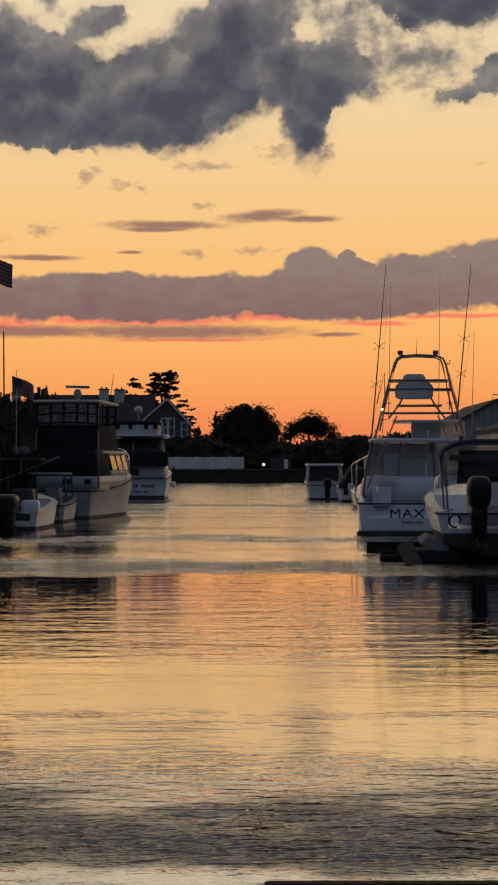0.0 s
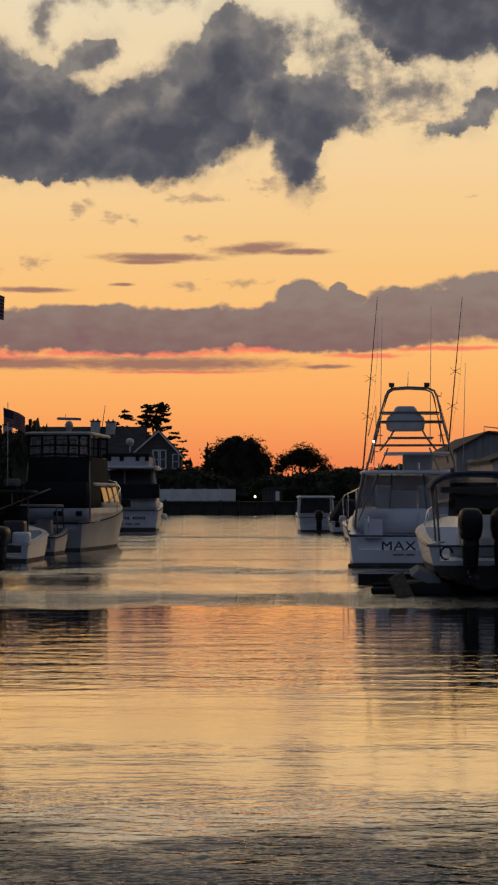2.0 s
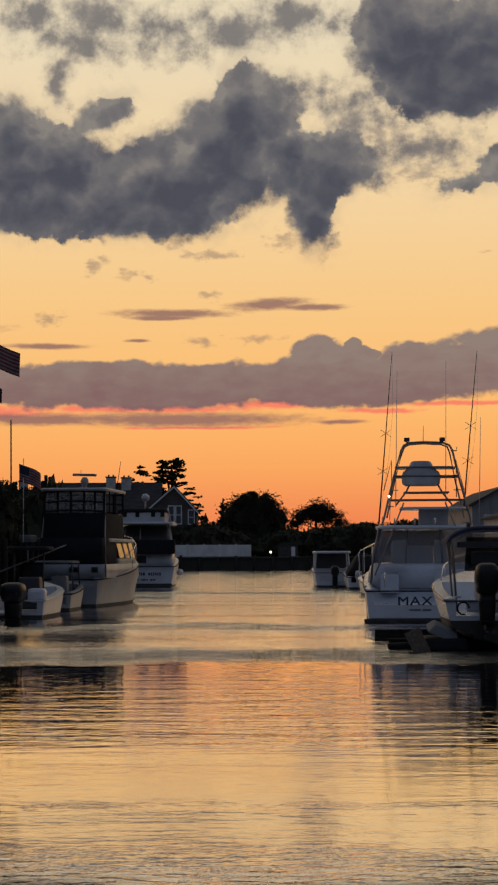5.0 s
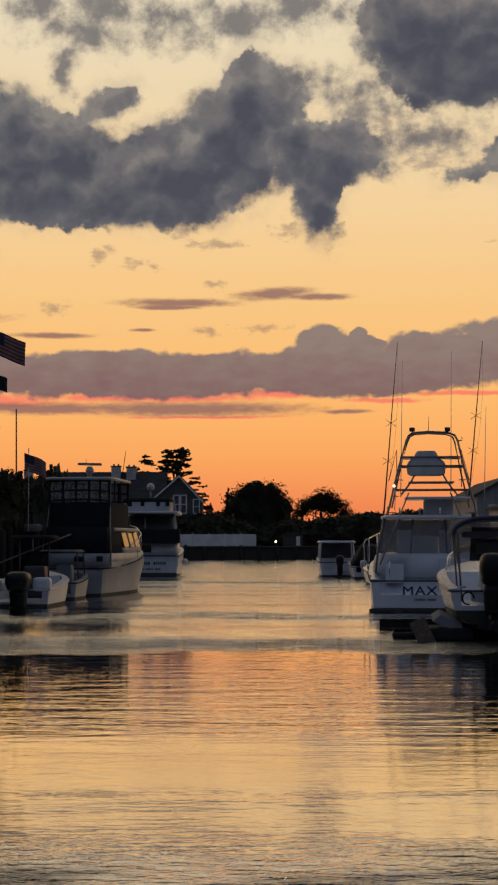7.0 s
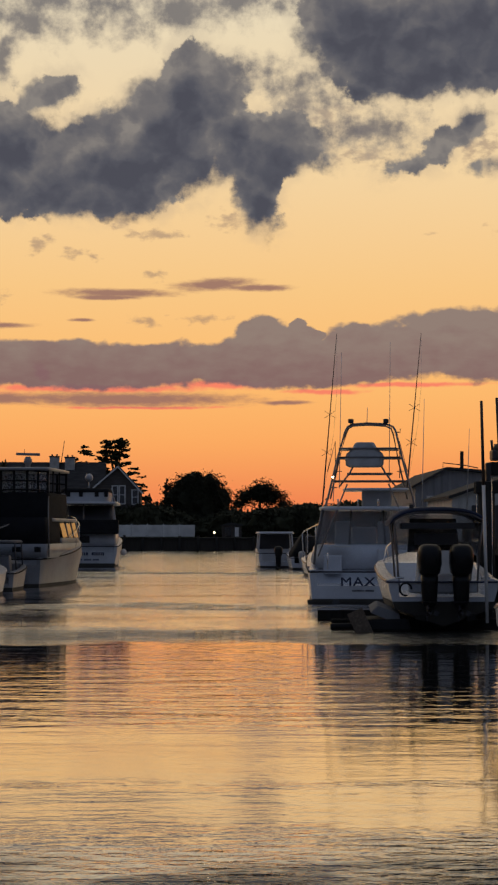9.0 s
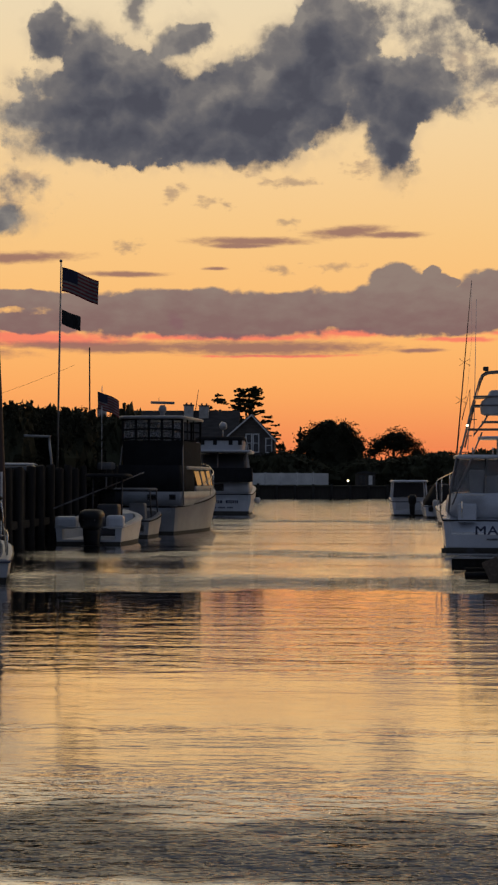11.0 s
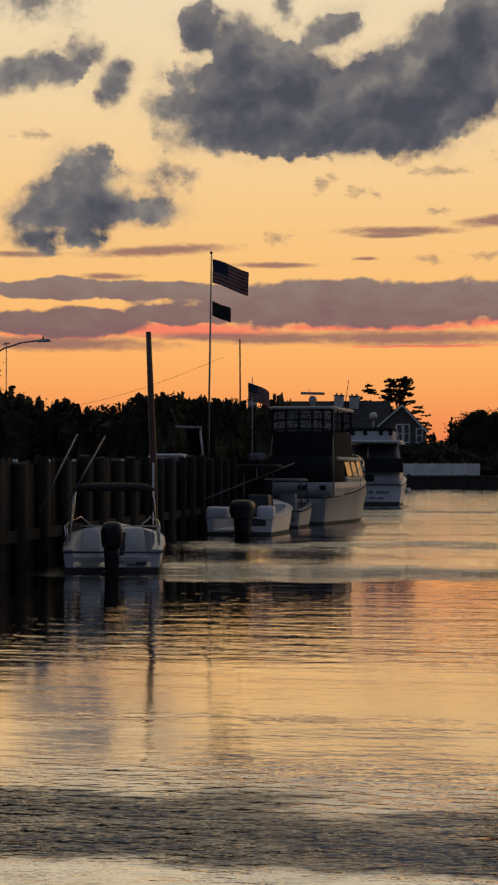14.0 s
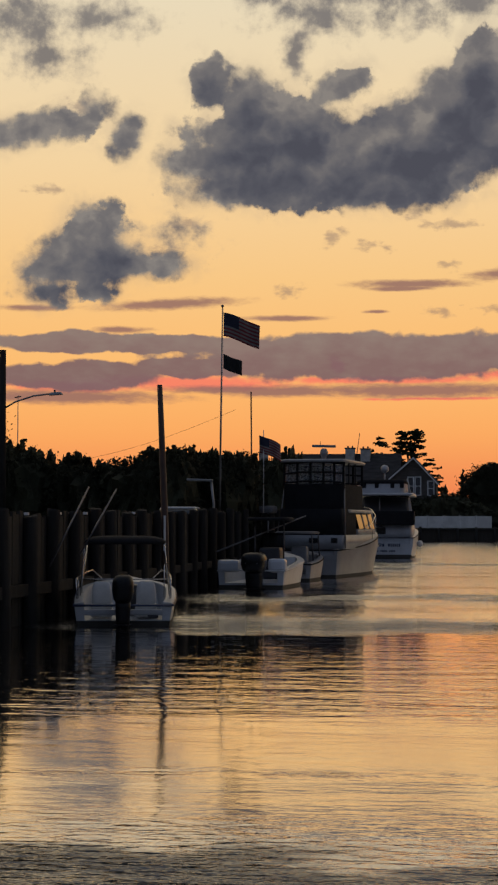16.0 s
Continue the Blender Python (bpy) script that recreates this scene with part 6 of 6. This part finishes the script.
# ---- far shore ----
def far_shore():
    w = setting("wall_north", "low dark bulkhead along the far shore", "bulkhead")
    bm = bmesh.new()
    box(bm, (22.7, 216.4, 0.35), (74.6, 0.3, 2.5), 0.0)
    part("sheeting", bm, PLANK, w)
    bm = bmesh.new()
    box(bm, (22.7, 216.2, 1.5), (74.6, 0.5, 0.2), 0.02)
    part("cap", bm, PILE, w)
    for i in range(22):
        bm = bmesh.new()
        tube(bm, [(0, 0, -1), (0, 0, 1.75)], 0.2, 8, 0.17)
        p = part("pile", bm, PILE, w)
        p.location = (-14 + 2.3 * i, 216.0, random.Random(i).uniform(-0.1, 0.15))
    f = thing("vinyl_fence", pose(0, 222, LAND), "long white panel fence along the far shore", "fence")
    for i in range(7):
        x = -14.9 + 2.05 * i
        bm = bmesh.new()
        box(bm, (x, 0, 0.85), (0.14, 0.14, 1.7), 0.02)
        part("post", bm, VINYL, f)
        if i < 6 or True:
            bm = bmesh.new()
            box(bm, (x + 1.02, 0.02, 0.83), (1.9, 0.05, 1.5), 0.01)
            part("panel", bm, VINYL, f)
    s = thing("garden_shed", pose(4.1, 223, LAND), "small grey shed with a dark door", "shed")
    bm = bmesh.new()
    box(bm, (0, 0, 0.75), (2.5, 2.2, 1.5), 0.02)
    part("wall", bm, SIDING, s)
    bm = bmesh.new()
    loft(bm, [[(-1.45, -1.3, 1.5), (1.45, -1.3, 1.5), (1.45, -1.3, 1.58), (0, -1.3, 1.9), (-1.45, -1.3, 1.58)], [(-1.45, 1.3, 1.5), (1.45, 1.3, 1.5), (1.45, 1.3, 1.58), (0, 1.3, 1.9), (-1.45, 1.3, 1.58)]], smooth=False)
    part("roof", bm, SHINGLE, s)
    for x, wd, m in ((-0.5, 0.8, PANEGLASS), (0.65, 0.5, TRIM)):
        bm = bmesh.new()
        box(bm, (x, -1.12, 0.7), (wd, 0.05, 1.2), 0.01)
        part("door", bm, m, s)
    g = thing("garden_lamp", pose(1.85, 218.5, LAND), "small lit lamp on a short post", "lamp")
    bm = bmesh.new()
    tube(bm, [(0, 0, 0), (0, 0, 0.55)], 0.05, 6)
    part("post", bm, DARKTRIM, g)
    bm = bmesh.new()
    bmesh.ops.create_uvsphere(bm, u_segments=8, v_segments=6, radius=0.13, matrix=Matrix.Translation((0, 0, 0.62)))
    part("bulb", bm, BULB, g)
    # trees, west to east
    rnd = random.Random(77)
    pads = []
    for k in range(15):
        u = k / 14
        top, west, east = 13.7 - 8.0 * u, 0.5 + 7.2 * min(u / 0.34, 1) * (1 - max(u - 0.34, 0) * 1.25), 0.6 + 3.9 * u ** 0.8
        for q in range(8):
            f = rnd.uniform(-west, east) * (1.0 if q else rnd.choice((-1, 0.9)))
            f = min(max(f, -west), east)
            lift = 0.16 * abs(f) if f < 0 else -0.22 * f
            pads.append((f + 0.6, rnd.uniform(-1.0, 1.0), top + lift + rnd.uniform(-0.25, 0.25), rnd.uniform(0.6, 1.3), rnd.uniform(0.5, 0.9), rnd.uniform(0.14, 0.32)))
    pads.append((0.9, 0, 14.2, 0.35, 0.3, 0.25))
    tree("pine_tree", -12.2, 250, LAND, 13.3, pads, 16000, 0.15, 41, "wind-shaped pine with open layered branches", NEEDLE, limbs=22, r=0.24, fill=0.62)
    tree("conifer", -4.5, 236, LAND, 7.6, [(0, 0, 1.5 + 0.85 * k, 1.5 - 0.19 * k, 1.3 - 0.16 * k, 0.75) for k in range(7)] + [(0, 0, 7.6, 0.18, 0.18, 0.7)], 2600, 0.2, 42, "narrow dark conifer behind the far fence", NEEDLE, limbs=7, r=0.2, fill=0.6)
    tree("conifer", -6.9, 238, LAND, 6.0, [(0, 0, 1.3 + 0.8 * k, 1.3 - 0.2 * k, 1.2 - 0.16 * k, 0.7) for k in range(6)], 1800, 0.2, 47, "narrow dark conifer behind the far fence", NEEDLE, limbs=6, r=0.2, fill=0.6)
    tree("broadleaf_tree", -0.2, 232, LAND, 6.5, [(0, 0, 4.4, 3.9, 2.8, 3.6), (-1.4, 0, 6.6, 2.2, 2.0, 1.9), (0.9, 0, 6.9, 2.3, 2.0, 1.7), (2.5, 0, 5.0, 2.0, 2.0, 2.2), (-2.9, 0, 5.2, 1.6, 1.8, 2.0), (-0.5, 0, 8.0, 1.3, 1.3, 0.7)], 16000, 0.15, 43, "large round dark broadleaf tree", limbs=6, r=0.35, fill=0.74)
    tree("broadleaf_tree", 8.3, 240, LAND, 6.8, [(0.2, 0, 6.7, 2.1, 1.6, 1.1), (-1.8, 0, 5.7, 1.6, 1.4, 1.0), (2.0, 0, 5.6, 1.7, 1.4, 1.0), (0.3, 0, 5.4, 2.4, 1.8, 1.1), (-2.9, 0, 4.6, 1.2, 1.3, 0.8), (3.2, 0, 4.5, 1.2, 1.3, 0.9)], 7000, 0.15, 44, "spreading broadleaf tree with gaps in its crown", limbs=9, r=0.3, fill=0.55)
    tops = [6.3, 5.2, 5.8, 5.6, 6.4, 5.9, 4.9, 4.4, 5.0, 5.6, 5.2, 5.5, 5.4, 5.9, 6.3, 6.2, 5.6, 6.4, 6.0, 6.5, 6.2]
    bl = [(a - 4, b - 229, c - LAND, d, e, f) for a, b, c, d, e, f in hedge_blobs(-15, 26, 229, LAND, tops, 2.4, 12)]
    tree("tree_belt", 4, 229, LAND, 3.0, bl, 14000, 0.24, 45, "dark belt of shrubs behind the far shore", limbs=8, r=0.2, fill=0.88)
    bl = [(a - 34, b - 232, c - LAND, d, e, f) for a, b, c, d, e, f in hedge_blobs(20, 60, 232, LAND, [6.5, 7.0, 6.2, 7.4, 6.8, 7.2, 6.6], 3.0, 13)]
    tree("tree_belt", 34, 232, LAND, 3.0, bl, 5000, 0.4, 46, "dark belt of trees behind the moorings", limbs=6, r=0.2, fill=0.88)


def sash_window(parent, x, y, z, w, h):
    bm = bmesh.new()
    for sx in (-1, 1):
        box(bm, (x + sx * w / 2, y, z), (0.14, 0.12, h + 0.14), 0.01)
    for q in (-0.5, 0.0, 0.5):
        box(bm, (x, y - 0.004, z + q * h), (w, 0.1, 0.13 if q else 0.08), 0.01)
    f = part("window", bm, TRIM, parent)
    bm = bmesh.new()
    box(bm, (x, y + 0.03, z), (w - 0.06, 0.04, h - 0.06))
    part("pane", bm, PANEGLASS, f)


def house(x0, x1, yw, wall, ridge, depth, name, label):
    h = thing(name, pose((x0 + x1) / 2, yw, LAND), label, "house")
    w = x1 - x0
    bm = bmesh.new()
    box(bm, (0, depth / 2, wall / 2), (w, depth, wall))
    part("wall", bm, SIDING, h)
    bm = bmesh.new()
    e = 0.4
    prof = [(-e, wall - 0.15), (-e, wall + 0.1), (depth / 2, ridge), (depth + e, wall + 0.1), (depth + e, wall - 0.15), (depth / 2, ridge - 0.3)]
    loft(bm, [[(-w / 2 - e, y, z) for y, z in prof], [(w / 2 + e, y, z) for y, z in prof]], smooth=False)
    part("roof", bm, SHINGLE, h)
    for s in (-1, 1):
        bm = bmesh.new()
        a = [(s * w / 2, 0.0, wall - 0.1), (s * w / 2, depth, wall - 0.1), (s * w / 2, depth / 2, ridge - 0.3)]
        sheet(bm, a, 0.1)
        part("gable", bm, SIDING, h)
    return h


def chimney(parent, x, y, z0, z1, w, mat):
    bm = bmesh.new()
    box(bm, (x, y, (z0 + z1) / 2), (w, w, z1 - z0), 0.03)
    c = part("chimney", bm, mat, parent)
    bm = bmesh.new()
    box(bm, (x, y, z1 + 0.07), (w + 0.2, w + 0.2, 0.16), 0.03)
    part("chimney_cap", bm, DARKTRIM, c)
    for s in (-0.25, 0.25):
        bm = bmesh.new()
        tube(bm, [(x + s * w, y, z1 + 0.1), (x + s * w, y, z1 + 0.42)], 0.13, 8, 0.11)
        part("chimney_pot", bm, DARKTRIM, c)


def far_houses():
    h = house(-29.8, -13.2, 232, 5.4, 10.2, 9.0, "shingle_house", "large dark shingle house with pale chimneys")
    cx = -21.5
    chimney(h, -19.8 - cx, 4.0, 7.0, 10.85, 1.25, STUCCO)
    chimney(h, -17.7 - cx, 4.0, 7.0, 10.75, 1.3, STUCCO)
    for x in (-27.0, -24.0, -15.6):
        sash_window(h, x - cx, -0.06, 3.6, 1.2, 2.0)
    # gabled wing facing the water
    bm = bmesh.new()
    prof = [(-16.2, 0.0), (-7.9, 0.0), (-7.9, 6.0), (-10.9, 9.2), (-16.2, 4.6)]
    loft(bm, [[(x - cx, -2.2, z) for x, z in prof], [(x - cx, 5.0, z) for x, z in prof]], smooth=False)
    wing = part("wing", bm, SIDING, h)
    for (xa, za), (xb, zb) in (((-16.6, 4.35), (-10.9, 9.35)), ((-10.9, 9.35), (-7.6, 5.8))):
        bm = bmesh.new()
        loft(bm, [[(xa - cx, y, za), (xb - cx, y, zb), (xb - cx, y, zb + 0.22), (xa - cx, y, za + 0.22)] for y in (-2.6, 5.2)], smooth=False)
        part("wing_roof", bm, SHINGLE, wing)
        bm = bmesh.new()
        loft(bm, [[(xa - cx, y, za - 0.16), (xb - cx, y, zb - 0.16), (xb - cx, y, zb + 0.1), (xa - cx, y, za + 0.1)] for y in (-2.68, -2.61)], smooth=False)
        part("barge_board", bm, TRIM, wing)
    for x in (-11.25, -10.3):
        sash_window(wing, x - cx, -2.26, 5.6, 0.75, 2.4)
    sash_window(wing, -8.6 - cx, -2.26, 5.3, 0.8, 1.9)
    bm = bmesh.new()
    tube(bm, [(-18.9 - cx, 3.0, 9.5), (-18.4 - cx, 3.0, 13.0)], 0.06, 5, 0.04)
    part("aerial", bm, DARKTRIM, h)
    h2 = house(-44.0, -31.0, 236, 5.2, 9.2, 8.0, "shingle_house", "dark shingle house with one pale chimney")
    chimney(h2, 5.2, 4.0, 6.5, 10.5, 1.2, STUCCO)
    for x in (-4.0, 0.0, 4.0):
        sash_window(h2, x, -0.06, 3.4, 1.2, 2.0)


# ---- east shore: bulkhead, dock, sheds ----
def east_shore():
    w = setting("wall_east", "timber bulkhead along the moorings", "bulkhead")
    bm = bmesh.new()
    box(bm, (9.72, 15.0, 0.4), (0.24, 149, 2.6))
    part("sheeting", bm, PLANK, w)
    bm = bmesh.new()
    box(bm, (9.6, 15.0, 1.55), (0.5, 149, 0.2), 0.02)
    part("cap", bm, PILE, w)
    for i in range(32):
        bm = bmesh.new()
        tube(bm, [(0, 0, -1.2), (0, 0, 2.0)], 0.17, 8, 0.15)
        p = part("pile", bm, PILE, w)
        p.location = (9.4, 20 + 2.2 * i, random.Random(i + 60).uniform(-0.15, 0.2))
    d = thing("finger_pier", pose(8.2, 45.0, 0), "narrow plank finger pier between the moored boats", "pier")
    for i in range(10):
        bm = bmesh.new()
        box(bm, (0.0, i * 0.152, 0.86), (2.6, 0.14, 0.05), 0.006)
        part("plank", bm, DECKWOOD, d)
    for x in (-1.1, 0.9):
        bm = bmesh.new()
        tube(bm, [(x, 0.7, -1.2), (x, 0.7, 2.3)], 0.15, 8)
        part("pile", bm, PILE, d)
    b = thing("workshop_building", pose(14.6, 96, LAND), "grey low-gabled workshop building beside the moorings", "building")
    bm = bmesh.new()
    prof = [(-2.6, 0), (5.0, 0), (5.0, 3.6), (-0.85, 4.05), (-2.6, 3.1)]
    loft(bm, [[(x, 0, z) for x, z in prof], [(x, 14, z) for x, z in prof]], smooth=False)
    part("wall", bm, METALWALL, b)
    for (xa, za), (xb, zb) in (((-2.8, 3.02), (-0.85, 4.08)), ((-0.85, 4.08), (5.2, 3.62))):
        bm = bmesh.new()
        loft(bm, [[(xa, y, za), (xb, y, zb), (xb, y, zb + 0.14), (xa, y, za + 0.14)] for y in (-0.3, 14.3)], smooth=False)
        part("roof", bm, SHINGLE, b)
    sash_window(b, -1.4, -0.06, 2.2, 1.0, 0.7)
    bm = bmesh.new()
    box(bm, (1.6, -0.05, 1.3), (1.6, 0.08, 2.6), 0.02)
    part("door", bm, DARKTRIM, b)
    bm = bmesh.new()
    tube(bm, [(-0.9, 1, 4.1), (-0.9, 1, 4.5), (0.4, 1, 4.35), (1.1, 1, 4.2)], 0.03, 5)
    part("roof_aerial", bm, DARKTRIM, b)
    s = thing("boat_shed", pose(14.6, 84, LAND), "pale boat shed with a wide dark doorway", "building")
    bm = bmesh.new()
    prof = [(-2.3, 0), (3.8, 0), (3.8, 2.3), (0.75, 3.3), (-2.3, 2.3)]
    loft(bm, [[(x, 0, z) for x, z in prof], [(x, 9, z) for x, z in prof]], smooth=False)
    part("wall", bm, PALEWALL, s)
    for sx, e in ((-2.5, 2.2), (4.0, 2.2)):
        bm = bmesh.new()
        loft(bm, [[(sx, y, e), (0.75, y, 3.3), (0.75, y, 3.45), (sx, y, e + 0.15)] for y in (-0.3, 9.3)], smooth=False)
        part("roof", bm, SHINGLE, s)
    bm = bmesh.new()
    box(bm, (0.75, -0.06, 0.95), (4.2, 0.06, 1.9), 0.01)
    part("door", bm, DARKTRIM, s)
    p = thing("utility_pole", pose(14.9, 98, LAND), "dark wooden pole behind the workshop", "pole")
    bm = bmesh.new()
    tube(bm, [(0, 0, 0), (0.02, 0, 5.2)], 0.12, 8, 0.1)
    part("shaft", bm, PILE, p)
    bm = bmesh.new()
    tube(bm, [(0.0, 0, 4.2), (0.25, 0, 4.2)], 0.03, 5)
    part("bracket", bm, GALV, p)


def near_dock():
    """The floating dock underfoot, and its finger whose far edge is just in view."""
    d = thing("floating_dock", pose(0, 0, 0), "dark plank floating dock at the channel's end", "dock")
    for (x0, x1), (y0, y1) in (((-6.0, 9.3), (-4.0, 1.6)), ((0.08, 9.3), (1.62, 6.62))):
        bm = bmesh.new()
        box(bm, ((x0 + x1) / 2, (y0 + y1) / 2, 0.2), (x1 - x0 - 0.06, y1 - y0 - 0.06, 0.5), 0.05)
        part("float", bm, RUBBER, d)
        for i in range(int((y1 - y0) / 0.15)):
            bm = bmesh.new()
            box(bm, ((x0 + x1) / 2, y0 + 0.075 + i * 0.15, 0.5), (x1 - x0, 0.138, 0.05), 0.008)
            part("plank", bm, DECKWOOD, d)
        bm = bmesh.new()
        box(bm, ((x0 + x1) / 2, y1 + 0.04, 0.49), (x1 - x0 + 0.05, 0.08, 0.12), 0.02)
        part("edge_beam", bm, RUBBER, d)
    bm = bmesh.new()
    box(bm, (2.2, 6.45, 0.6), (0.28, 0.06, 0.04), 0.015)
    tube(bm, [(2.14, 6.45, 0.5), (2.14, 6.45, 0.6)], 0.02, 6)
    tube(bm, [(2.26, 6.45, 0.5), (2.26, 6.45, 0.6)], 0.02, 6)
    part("cleat", bm, GALV, d)


flagpole()
tall_pile()
street_lamp()
west_trees()
parked_car(-11.3, 61.5, "pale car parked behind the bulkhead", GEL_OLD)
far_houses()
far_shore()
east_shore()
near_dock()
west_bulkhead()
